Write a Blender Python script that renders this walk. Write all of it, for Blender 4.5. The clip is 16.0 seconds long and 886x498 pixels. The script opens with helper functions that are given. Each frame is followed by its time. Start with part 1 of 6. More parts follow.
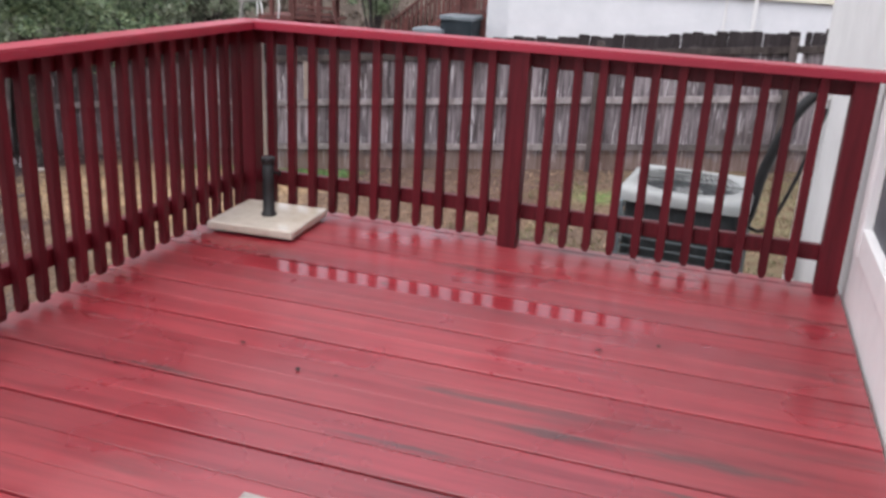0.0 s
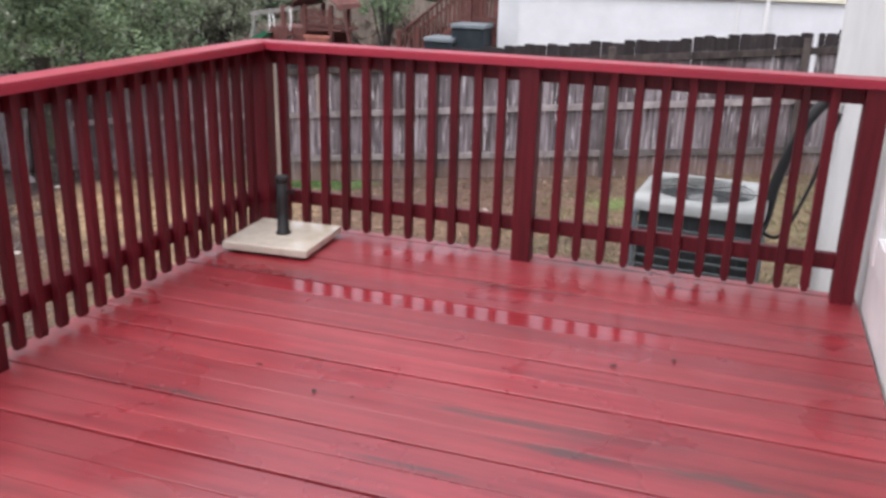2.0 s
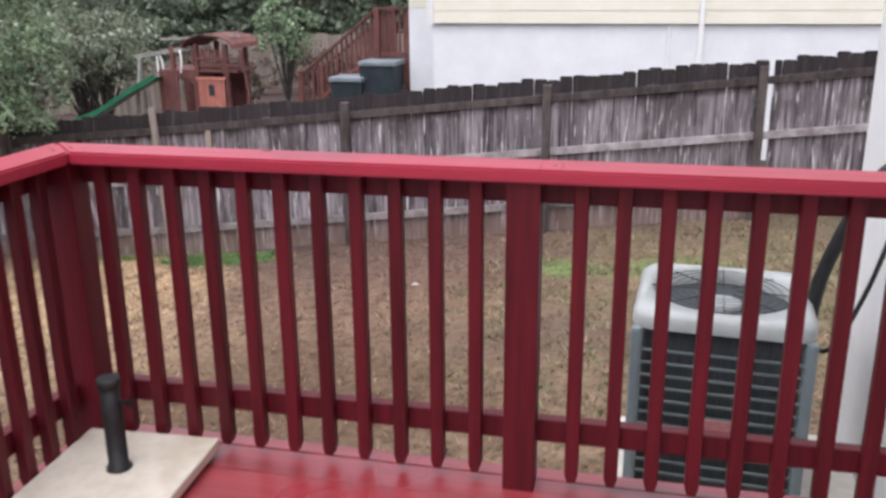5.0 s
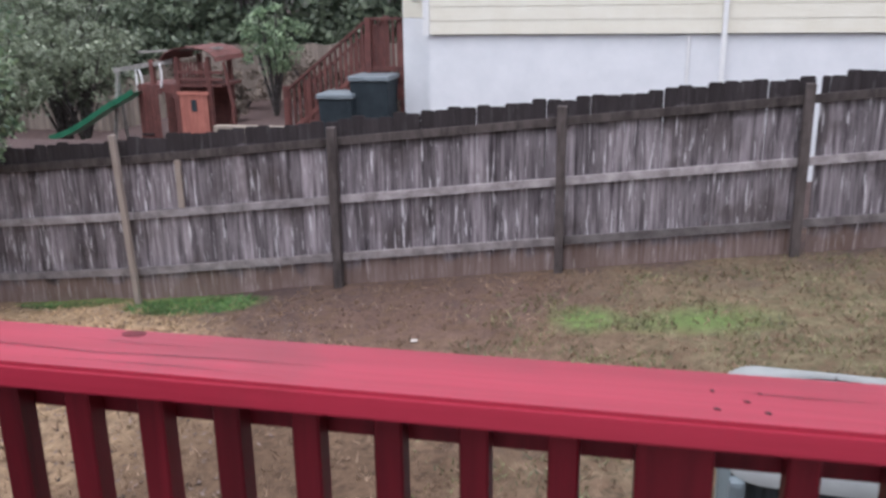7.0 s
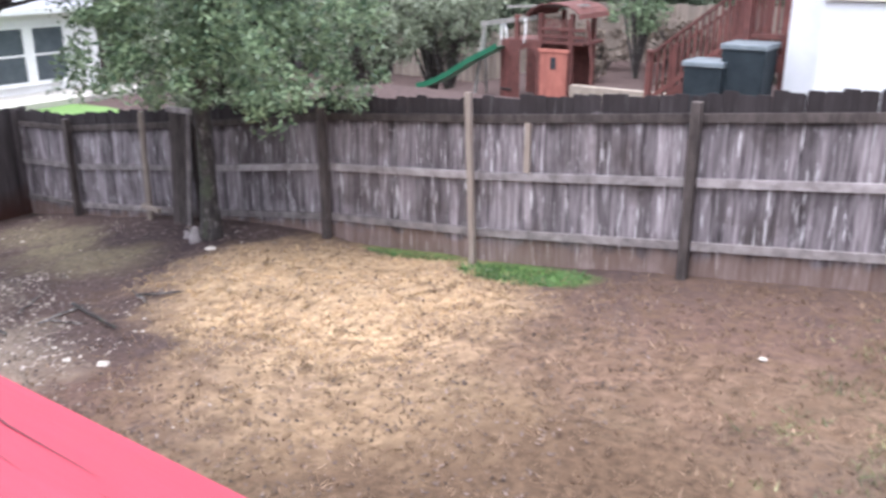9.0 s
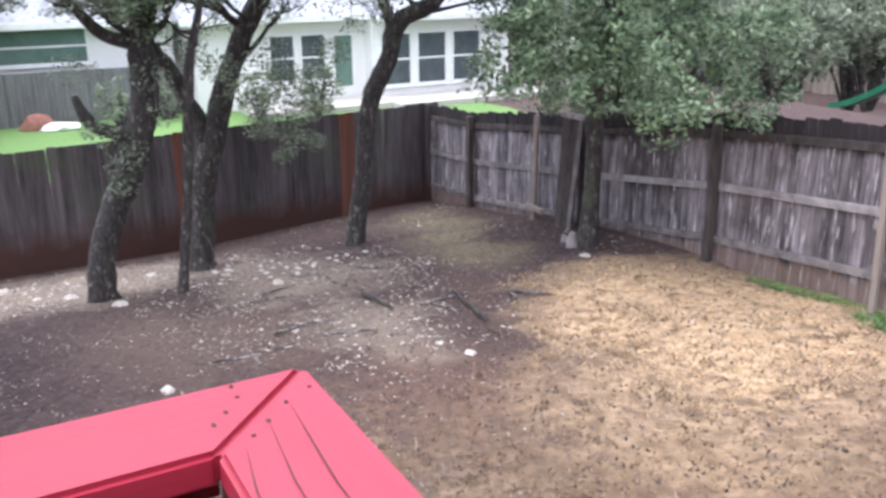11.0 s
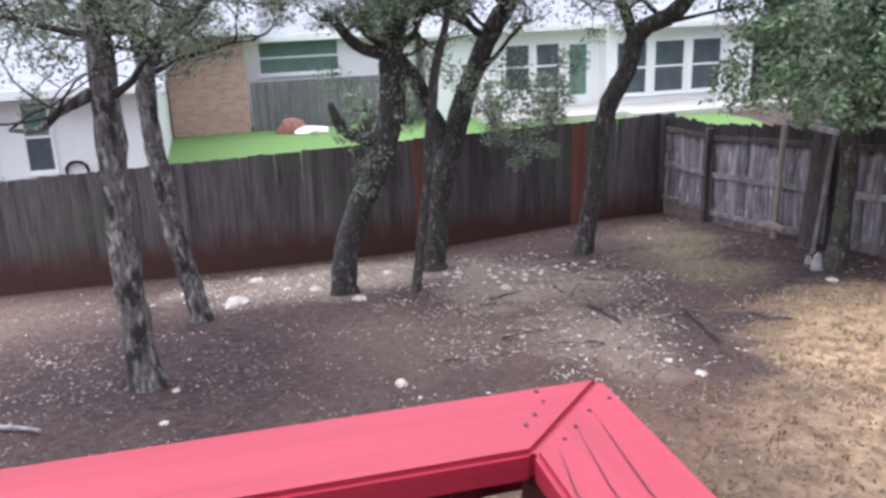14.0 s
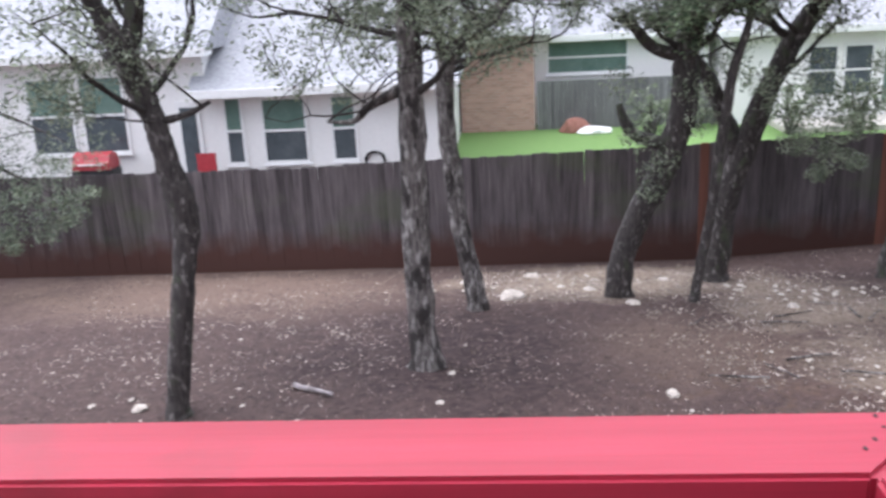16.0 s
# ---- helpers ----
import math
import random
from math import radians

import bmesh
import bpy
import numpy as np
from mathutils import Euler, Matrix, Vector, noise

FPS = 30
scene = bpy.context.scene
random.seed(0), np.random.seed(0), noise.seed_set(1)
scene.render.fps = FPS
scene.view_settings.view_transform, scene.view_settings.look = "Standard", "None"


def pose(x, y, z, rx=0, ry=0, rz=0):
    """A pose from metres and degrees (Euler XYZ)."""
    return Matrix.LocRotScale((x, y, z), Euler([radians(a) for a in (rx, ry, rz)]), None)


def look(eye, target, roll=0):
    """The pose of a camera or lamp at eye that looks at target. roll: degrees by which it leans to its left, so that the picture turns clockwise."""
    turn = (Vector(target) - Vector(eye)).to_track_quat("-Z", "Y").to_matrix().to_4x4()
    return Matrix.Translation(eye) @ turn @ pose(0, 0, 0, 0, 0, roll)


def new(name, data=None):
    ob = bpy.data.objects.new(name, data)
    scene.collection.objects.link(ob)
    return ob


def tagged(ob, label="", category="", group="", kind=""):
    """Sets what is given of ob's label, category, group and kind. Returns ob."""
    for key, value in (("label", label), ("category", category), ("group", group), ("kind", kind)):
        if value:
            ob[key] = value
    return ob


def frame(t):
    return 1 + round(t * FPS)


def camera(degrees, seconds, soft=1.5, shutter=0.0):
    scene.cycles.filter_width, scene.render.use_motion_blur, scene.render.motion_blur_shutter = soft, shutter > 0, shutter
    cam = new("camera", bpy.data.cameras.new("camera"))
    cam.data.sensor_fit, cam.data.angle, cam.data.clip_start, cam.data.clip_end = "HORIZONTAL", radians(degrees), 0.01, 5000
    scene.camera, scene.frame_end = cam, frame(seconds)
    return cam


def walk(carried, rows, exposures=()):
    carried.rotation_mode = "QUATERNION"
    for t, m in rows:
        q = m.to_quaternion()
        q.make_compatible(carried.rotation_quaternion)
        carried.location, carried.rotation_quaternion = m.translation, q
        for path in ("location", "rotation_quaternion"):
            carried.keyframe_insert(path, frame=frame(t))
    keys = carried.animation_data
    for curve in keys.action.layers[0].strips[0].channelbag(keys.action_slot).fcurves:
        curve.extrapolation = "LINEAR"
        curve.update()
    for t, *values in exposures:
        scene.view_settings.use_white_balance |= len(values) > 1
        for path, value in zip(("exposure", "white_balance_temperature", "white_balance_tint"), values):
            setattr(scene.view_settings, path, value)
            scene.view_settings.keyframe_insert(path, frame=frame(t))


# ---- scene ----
# the camera and its walk
cam = camera(54.0, 16.0, soft=2.9, shutter=0.4)
PATH = [
    (0, (2.31, -3.877, 1.298), (1.742, -2.074, 0.646), 3.0),
    (0.5, (2.311, -3.866, 1.313), (1.809, -2.07, 0.59), 1.5),
    (0.8, (2.326, -3.872, 1.298), (1.829, -2.081, 0.561), 0.8),
    (1, (2.32, -3.871, 1.32), (1.827, -2.084, 0.57), 1.2),
    (1.5, (2.323, -3.879, 1.324), (1.802, -2.081, 0.621), 1.2),
    (2, (2.317, -3.871, 1.345), (1.712, -2.075, 0.704), 1.5),
    (2.5, (2.28, -3.81, 1.373), (1.574, -2.058, 0.714), 2.0),
    (2.8, (2.174, -3.698, 1.354), (1.424, -1.958, 0.714), 1.3),
    (3, (2.079, -3.604, 1.356), (1.342, -1.854, 0.727), 1.8),
    (3.5, (1.973, -3.347, 1.343), (1.284, -1.576, 0.719), 1.0),
    (3.6, (1.939, -3.254, 1.322), (1.28, -1.47, 0.702), 0.7),
    (4, (1.835, -2.979, 1.347), (1.278, -1.165, 0.715), 0.2),
    (4.5, (1.763, -2.628, 1.347), (1.276, -0.786, 0.739), -0.5),
    (4.7, (1.746, -2.489, 1.37), (1.305, -0.629, 0.781), -0.2),
    (6.8, (1.385, -1.11, 1.386), (0.985, 0.765, 0.812), -0.9),
    (7, (1.365, -1.04, 1.388), (0.95, 0.831, 0.818), -0.9),
    (7.5, (1.35, -0.797, 1.397), (0.752, 1.022, 0.82), -0.8),
    (8, (1.287, -0.599, 1.379), (0.429, 1.095, 0.751), 0.4),
    (8.5, (1.169, -0.514, 1.396), (0.201, 1.108, 0.739), -0.2),
    (9, (1.042, -0.432, 1.38), (-0.053, 1.11, 0.729), -0.1),
    (9.5, (0.962, -0.366, 1.362), (-0.336, 1.012, 0.718), 0.2),
    (10, (0.931, -0.31, 1.378), (-0.541, 0.882, 0.734), -0.1),
    (10.2, (0.918, -0.298, 1.377), (-0.603, 0.83, 0.735), -0.2),
    (12.3, (0.858, -0.353, 1.37), (-0.907, 0.364, 0.761), -0.8),
    (12.5, (0.869, -0.366, 1.378), (-0.905, 0.329, 0.77), -0.9),
    (13, (0.883, -0.381, 1.389), (-0.911, 0.258, 0.778), -1.1),
    (13.5, (0.901, -0.404, 1.407), (-0.92, 0.156, 0.796), -1.4),
    (14, (0.899, -0.417, 1.409), (-0.953, 0.04, 0.806), -2.0),
    (14.5, (0.912, -0.436, 1.418), (-0.963, -0.085, 0.82), -2.7),
    (15, (0.92, -0.46, 1.42), (-0.981, -0.275, 0.826), -3.0),
    (15.5, (0.908, -0.47, 1.407), (-1.005, -0.468, 0.822), -3.0),
    (16, (0.946, -0.503, 1.428), (-0.963, -0.658, 0.85), -3.0),
]
EXPOSURES = [(0, 1.08, 6450, 15), (1.0, 1.06, 6450, 15), (2.0, 1.17, 6450, 15), (3.0, 1.42, 6450, 15), (4.0, 1.38, 6450, 15), (4.7, 1.28, 6400, 15), (7.0, 0.94, 6050, 15),
             (7.6, 0.94, 6050, 15), (8.0, 1.22, 6000, 15), (8.5, 1.57, 6000, 15), (9.0, 1.78, 6000, 15), (10.2, 1.82, 5950, 15), (12.3, 1.46, 5880, 15), (14.5, 1.47, 5950, 15), (16.0, 1.46, 6050, 15)]
walk(cam, [(t, look(eye, target, roll)) for t, eye, target, roll in PATH], EXPOSURES)

# world, sun
world = bpy.data.worlds.new("sky")
scene.world = world
world.use_nodes = True
wn, wl = world.node_tree.nodes, world.node_tree.links
sky = wn.new("ShaderNodeTexSky")
sky.sky_type, sky.sun_disc = "NISHITA", False
sky.sun_elevation, sky.sun_rotation = radians(74), radians(-160)
sky.air_density, sky.dust_density, sky.ozone_density = 1.0, 2.0, 1.5
grey = wn.new("ShaderNodeHueSaturation")
grey.inputs["Saturation"].default_value = 0.3
wl.new(sky.outputs[0], grey.inputs["Color"])
wl.new(grey.outputs[0], wn["Background"].inputs[0])
wn["Background"].inputs[1].default_value = 0.15
sun = new("sun", bpy.data.lights.new("sun", "SUN"))
sun.data.energy, sun.data.angle, sun.data.color = 1.5, radians(110), (1.0, 0.97, 0.94)
sun.matrix_world = look((-1.5, -4, 24), (0, 0, 0))


# ---- materials ----
def mat(name):
    m = bpy.data.materials.new(name)
    m.use_nodes = True
    return m, m.node_tree.nodes, m.node_tree.links, m.node_tree.nodes["Principled BSDF"]


def surface(name, dark, light, scale=(8, 8, 8), rough=0.7, detail=6.0, bump=0.2, metal=0.0, grain=0.0, spots=None,
            spot_scale=3.0, spot_edge=(0.55, 0.7), vary=0.0, rough_to=None, spec=0.5, spot_stretch=(1, 1, 1)):
    """A weathered surface: two tones by stretched noise, larger stains, a per-piece shift of value, and relief."""
    m, n, l, b = mat(name)
    at = n.new("ShaderNodeTexCoord")
    info = n.new("ShaderNodeObjectInfo")
    off = n.new("ShaderNodeVectorMath")
    off.operation = "MULTIPLY_ADD"
    geo = n.new("ShaderNodeNewGeometry")
    l.new(geo.outputs["Position"], off.inputs[0])
    off.inputs[1].default_value = scale
    shift = n.new("ShaderNodeCombineXYZ")
    mul = n.new("ShaderNodeMath")
    mul.operation = "MULTIPLY"
    mul.inputs[1].default_value = 37.0 if vary else 0.0
    l.new(info.outputs["Random"], mul.inputs[0])
    for k in range(3):
        l.new(mul.outputs[0], shift.inputs[k])
    l.new(shift.outputs[0], off.inputs[2])
    fine = n.new("ShaderNodeTexNoise")
    fine.inputs["Scale"].default_value, fine.inputs["Detail"].default_value = 1.0, detail
    fine.inputs["Roughness"].default_value = 0.65
    l.new(off.outputs[0], fine.inputs["Vector"])
    ramp = n.new("ShaderNodeValToRGB")
    ramp.color_ramp.elements[0].position, ramp.color_ramp.elements[1].position = 0.3, 0.7
    ramp.color_ramp.elements[0].color, ramp.color_ramp.elements[1].color = (*dark, 1), (*light, 1)
    l.new(fine.outputs[0], ramp.inputs[0])
    colour = ramp.outputs[0]
    if spots:
        big = n.new("ShaderNodeTexNoise")
        big.inputs["Scale"].default_value, big.inputs["Detail"].default_value = spot_scale, 5.0
        long = n.new("ShaderNodeVectorMath")
        long.operation = "MULTIPLY"
        long.inputs[1].default_value = spot_stretch
        l.new(geo.outputs["Position"], long.inputs[0])
        l.new(long.outputs[0], big.inputs["Vector"])
        edge = n.new("ShaderNodeMapRange")
        edge.inputs[1].default_value, edge.inputs[2].default_value = spot_edge
        l.new(big.outputs[0], edge.inputs[0])
        mix = n.new("ShaderNodeMix")
        mix.data_type = "RGBA"
        l.new(edge.outputs[0], mix.inputs[0])
        l.new(colour, mix.inputs[6])
        mix.inputs[7].default_value = (*spots, 1)
        colour = mix.outputs[2]
    if vary:
        hsv = n.new("ShaderNodeHueSaturation")
        rng = n.new("ShaderNodeMapRange")
        rng.inputs[3].default_value, rng.inputs[4].default_value = 1 - vary, 1 + vary
        l.new(info.outputs["Random"], rng.inputs[0])
        l.new(rng.outputs[0], hsv.inputs["Value"])
        l.new(colour, hsv.inputs["Color"])
        colour = hsv.outputs[0]
    l.new(colour, b.inputs["Base Color"])
    if rough_to is not None:
        wet = n.new("ShaderNodeTexNoise")
        wet.inputs["Scale"].default_value, wet.inputs["Detail"].default_value = 2.2, 4.0
        l.new(geo.outputs["Position"], wet.inputs["Vector"])
        wr = n.new("ShaderNodeMapRange")
        wr.inputs[1].default_value, wr.inputs[2].default_value = 0.4, 0.62
        wr.inputs[3].default_value, wr.inputs[4].default_value = rough, rough_to
        l.new(wet.outputs[0], wr.inputs[0])
        l.new(wr.outputs[0], b.inputs["Roughness"])
    else:
        b.inputs["Roughness"].default_value = rough
    b.inputs["Metallic"].default_value = metal
    b.inputs["Specular IOR Level"].default_value = spec
    if bump:
        bp = n.new("ShaderNodeBump")
        bp.inputs["Strength"].default_value, bp.inputs["Distance"].default_value = bump, 0.004
        l.new(fine.outputs[0], bp.inputs["Height"])
        l.new(bp.outputs[0], b.inputs["Normal"])
    return m


M_DECK = surface("red deck stain", (0.17, 0.012, 0.018), (0.33, 0.036, 0.045), (1.3, 20, 20), 0.24, vary=0.14, rough_to=0.46,
                 spots=(0.075, 0.026, 0.026), spot_scale=1.6, spot_edge=(0.6, 0.76), spot_stretch=(0.5, 3.5, 1), bump=0.15, spec=0.95)
M_DECK_WET = surface("red deck stain under standing water", (0.16, 0.011, 0.016), (0.30, 0.030, 0.038), (1.3, 20, 20), 0.045, vary=0.1,
                     bump=0.02, spec=0.7)
def add_dry_ends(m, middle, wet, dry, rough):
    """The water film lies in the middle of the board; its ends have drained."""
    n, l = m.node_tree.nodes, m.node_tree.links
    geo, sep = n.new("ShaderNodeNewGeometry"), n.new("ShaderNodeSeparateXYZ")
    l.new(geo.outputs["Position"], sep.inputs[0])
    off, size = n.new("ShaderNodeMath"), n.new("ShaderNodeMath")
    off.operation, size.operation = "SUBTRACT", "ABSOLUTE"
    off.inputs[1].default_value = middle
    l.new(sep.outputs[0], off.inputs[0])
    l.new(off.outputs[0], size.inputs[0])
    r = n.new("ShaderNodeMapRange")
    r.inputs[1].default_value, r.inputs[2].default_value, r.inputs[3].default_value, r.inputs[4].default_value = wet, dry, 0.12, rough
    l.new(size.outputs[0], r.inputs[0])
    l.new(r.outputs[0], n["Principled BSDF"].inputs["Roughness"])


add_dry_ends(M_DECK_WET, 1.3, 0.68, 1.0, 0.36)
# One stain: caps lighter, posts and balusters darker, their light and shade as colour.
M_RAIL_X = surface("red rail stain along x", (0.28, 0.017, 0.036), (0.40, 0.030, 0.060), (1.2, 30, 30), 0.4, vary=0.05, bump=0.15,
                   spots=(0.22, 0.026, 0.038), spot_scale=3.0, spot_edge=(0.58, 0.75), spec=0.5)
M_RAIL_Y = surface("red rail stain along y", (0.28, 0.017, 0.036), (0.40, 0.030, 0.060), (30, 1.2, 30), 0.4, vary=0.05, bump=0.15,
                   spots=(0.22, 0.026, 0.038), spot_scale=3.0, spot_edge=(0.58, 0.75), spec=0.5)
M_RAIL_DARK = surface("red rail stain darkened for shade", (0.062, 0.0036, 0.0072), (0.122, 0.0078, 0.0145), (30, 30, 2), 0.5, vary=0.2, bump=0.2, spec=0.3)
M_PICKET = surface("weathered fence boards", (0.045, 0.037, 0.043), (0.38, 0.335, 0.355), (28, 28, 1.5), 0.95, vary=0.4, bump=0.4,
                   spots=(0.07, 0.055, 0.052), spot_scale=1.6, spot_edge=(0.52, 0.75), spec=0.2)
M_PICKET_W = surface("dark fence boards", (0.05, 0.043, 0.046), (0.15, 0.13, 0.134), (14, 14, 1.0), 0.95, vary=0.32, bump=0.4, spec=0.2)
M_ORANGE = surface("new orange fence board", (0.13, 0.06, 0.045), (0.22, 0.095, 0.07), (14, 14, 1.0), 0.9, vary=0.1, spec=0.2)
M_POST = surface("dark fence posts", (0.04, 0.033, 0.032), (0.12, 0.1, 0.095), (10, 10, 3), 0.95, vary=0.2, spec=0.2)
M_FRAME = surface("grey fence rails", (0.10, 0.085, 0.085), (0.28, 0.25, 0.245), (6, 6, 6), 0.95, vary=0.3, spec=0.2)
M_FRAME_PALE = surface("pale grey fence rail", (0.15, 0.13, 0.13), (0.42, 0.38, 0.385), (6, 6, 6), 0.95, vary=0.25, spec=0.2)
M_PALE = surface("pale bare wood", (0.22, 0.175, 0.15), (0.36, 0.3, 0.26), (12, 12, 1.5), 0.9, vary=0.1)
M_WHITE = surface("white painted wall", (0.72, 0.72, 0.71), (0.82, 0.82, 0.81), (3, 3, 3), 0.6, bump=0.05)
M_TRIM = surface("white trim", (0.76, 0.76, 0.75), (0.84, 0.84, 0.83), (5, 5, 5), 0.45, bump=0.03)


def add_soil_splash(m, top, colour):
    """Reddish soil splashed up the foot of a fence, with a ragged upper edge."""
    n, l = m.node_tree.nodes, m.node_tree.links
    b = n["Principled BSDF"]
    was = b.inputs["Base Color"].links[0].from_socket
    geo = n.new("ShaderNodeNewGeometry")
    sep = n.new("ShaderNodeSeparateXYZ")
    l.new(geo.outputs["Position"], sep.inputs[0])
    t = n.new("ShaderNodeTexNoise")
    t.inputs["Scale"].default_value = 3.0
    l.new(geo.outputs["Position"], t.inputs["Vector"])
    add = n.new("ShaderNodeMath")
    add.operation = "MULTIPLY_ADD"
    l.new(t.outputs[0], add.inputs[0])
    add.inputs[1].default_value = 0.5
    l.new(sep.outputs[2], add.inputs[2])
    r = n.new("ShaderNodeMapRange")
    r.inputs[1].default_value, r.inputs[2].default_value = top + 0.45, top + 0.0
    l.new(add.outputs[0], r.inputs[0])
    mix = n.new("ShaderNodeMix")
    mix.data_type = "RGBA"
    l.new(r.outputs[0], mix.inputs[0])
    l.new(was, mix.inputs[6])
    mix.inputs[7].default_value = (*colour, 1)
    l.new(mix.outputs[2], b.inputs["Base Color"])


def add_flecks(m, colour, stretch, edge, most=1.0, detail=4.0):
    """Weathered flecks or streaks of another tone, drawn out by the stretch."""
    n, l = m.node_tree.nodes, m.node_tree.links
    b = n["Principled BSDF"]
    was = b.inputs["Base Color"].links[0].from_socket
    geo = n.new("ShaderNodeNewGeometry")
    mul = n.new("ShaderNodeVectorMath")
    mul.operation = "MULTIPLY"
    mul.inputs[1].default_value = stretch
    l.new(geo.outputs["Position"], mul.inputs[0])
    t = n.new("ShaderNodeTexNoise")
    t.inputs["Scale"].default_value, t.inputs["Detail"].default_value = 1.0, detail
    t.inputs["Roughness"].default_value = 0.6
    l.new(mul.outputs[0], t.inputs["Vector"])
    r = n.new("ShaderNodeMapRange")
    r.inputs[1].default_value, r.inputs[2].default_value, r.inputs[4].default_value = *edge, most
    l.new(t.outputs[0], r.inputs[0])
    mix = n.new("ShaderNodeMix")
    mix.data_type = "RGBA"
    l.new(r.outputs[0], mix.inputs[0])
    l.new(was, mix.inputs[6])
    mix.inputs[7].default_value = (*colour, 1)
    l.new(mix.outputs[2], b.inputs["Base Color"])


def add_stains(m, colour, places, most=0.8):
    """Separate worn patches (x, y, rx, ry) with ragged outlines."""
    n, l = m.node_tree.nodes, m.node_tree.links
    b = n["Principled BSDF"]
    geo = n.new("ShaderNodeNewGeometry")
    t = n.new("ShaderNodeTexNoise")
    t.inputs["Scale"].default_value, t.inputs["Detail"].default_value = 1.0, 5.0
    mul = n.new("ShaderNodeVectorMath")
    mul.operation = "MULTIPLY"
    mul.inputs[1].default_value = (9, 60, 9)
    l.new(geo.outputs["Position"], mul.inputs[0])
    l.new(mul.outputs[0], t.inputs["Vector"])
    for x, y, rx, ry in places:
        was = b.inputs["Base Color"].links[0].from_socket
        sub = n.new("ShaderNodeVectorMath")
        sub.operation = "SUBTRACT"
        sub.inputs[1].default_value = (x, y, 0)
        l.new(geo.outputs["Position"], sub.inputs[0])
        div = n.new("ShaderNodeVectorMath")
        div.operation = "DIVIDE"
        div.inputs[1].default_value = (rx, ry, 1)
        l.new(sub.outputs[0], div.inputs[0])
        far = n.new("ShaderNodeVectorMath")
        far.operation = "LENGTH"
        l.new(div.outputs[0], far.inputs[0])
        add = n.new("ShaderNodeMath")
        add.operation = "MULTIPLY_ADD"
        l.new(t.outputs[0], add.inputs[0])
        add.inputs[1].default_value = 2.4
        l.new(far.outputs["Value"], add.inputs[2])
        r = n.new("ShaderNodeMapRange")
        r.inputs[1].default_value, r.inputs[2].default_value, r.inputs[4].default_value = 2.4, 1.5, most
        l.new(add.outputs[0], r.inputs[0])
        mix = n.new("ShaderNodeMix")
        mix.data_type = "RGBA"
        l.new(r.outputs[0], mix.inputs[0])
        l.new(was, mix.inputs[6])
        mix.inputs[7].default_value = (*colour, 1)
        l.new(mix.outputs[2], b.inputs["Base Color"])


def add_board_ends(m, head, foot):
    """Fence boards blackened by weather at their heads and paler, soil-tinted at their feet."""
    n, l = m.node_tree.nodes, m.node_tree.links
    b = n["Principled BSDF"]
    was = b.inputs["Base Color"].links[0].from_socket
    at = n.new("ShaderNodeTexCoord")
    sep = n.new("ShaderNodeSeparateXYZ")
    l.new(at.outputs["Object"], sep.inputs[0])
    geo = n.new("ShaderNodeNewGeometry")
    t = n.new("ShaderNodeTexNoise")
    t.inputs["Scale"].default_value = 5.0
    l.new(geo.outputs["Position"], t.inputs["Vector"])
    add = n.new("ShaderNodeMath")
    add.operation = "MULTIPLY_ADD"
    l.new(t.outputs[0], add.inputs[0])
    add.inputs[1].default_value = 0.4
    l.new(sep.outputs[2], add.inputs[2])
    for lo, hi, colour, most in ((1.66, 1.79, head, 0.92), (0.52, 0.4, foot, 0.6)):
        r = n.new("ShaderNodeMapRange")
        r.inputs[1].default_value, r.inputs[2].default_value, r.inputs[4].default_value = lo, hi, most
        l.new(add.outputs[0], r.inputs[0])
        mix = n.new("ShaderNodeMix")
        mix.data_type = "RGBA"
        l.new(r.outputs[0], mix.inputs[0])
        l.new(was, mix.inputs[6])
        mix.inputs[7].default_value = (*colour, 1)
        was = mix.outputs[2]
    l.new(was, b.inputs["Base Color"])


add_flecks(M_PICKET, (0.70, 0.665, 0.69), (30, 30, 2.6), (0.58, 0.67), 0.85)
add_flecks(M_PICKET, (0.045, 0.037, 0.04), (13, 13, 0.9), (0.54, 0.70), 0.75)
add_board_ends(M_PICKET, (0.028, 0.023, 0.024), (0.23, 0.15, 0.115))
add_flecks(M_PICKET_W, (0.30, 0.255, 0.25), (34, 34, 0.7), (0.64, 0.74), 0.8)
add_flecks(M_PICKET_W, (0.10, 0.115, 0.075), (1.0, 0.5, 1.2), (0.56, 0.7), 0.5)
add_soil_splash(M_PICKET_W, -2.55, (0.082, 0.042, 0.035))
add_stains(M_DECK, (0.06, 0.03, 0.028), ((1.72, -1.57, 0.24, 0.02), (1.99, -1.69, 0.2, 0.028), (2.41, -1.67, 0.22, 0.034), (0.74, -1.785, 0.13, 0.014),
                                           (1.57, -1.91, 0.2, 0.012), (2.34, -1.85, 0.08, 0.01), (2.31, -2.055, 0.1, 0.008), (1.53, -2.22, 0.05, 0.01)))


# ---- mesh helpers ----
def box(bm, x0, y0, z0, x1, y1, z1, bevel=0.0):
    m = Matrix.Translation(((x0 + x1) / 2, (y0 + y1) / 2, (z0 + z1) / 2)) @ Matrix.Diagonal((x1 - x0, y1 - y0, z1 - z0, 1))
    made = bmesh.ops.create_cube(bm, size=1.0, matrix=m)
    if bevel:
        edges = list({e for v in made["verts"] for e in v.link_edges})
        bmesh.ops.bevel(bm, geom=edges, offset=bevel, segments=2, affect="EDGES", profile=0.6)
    return made["verts"]


def mesh_of(bm, name, material):
    me = bpy.data.meshes.new(name)
    bm.to_mesh(me)
    bm.free()
    for m in material if isinstance(material, (list, tuple)) else [material]:
        me.materials.append(m)
    return me


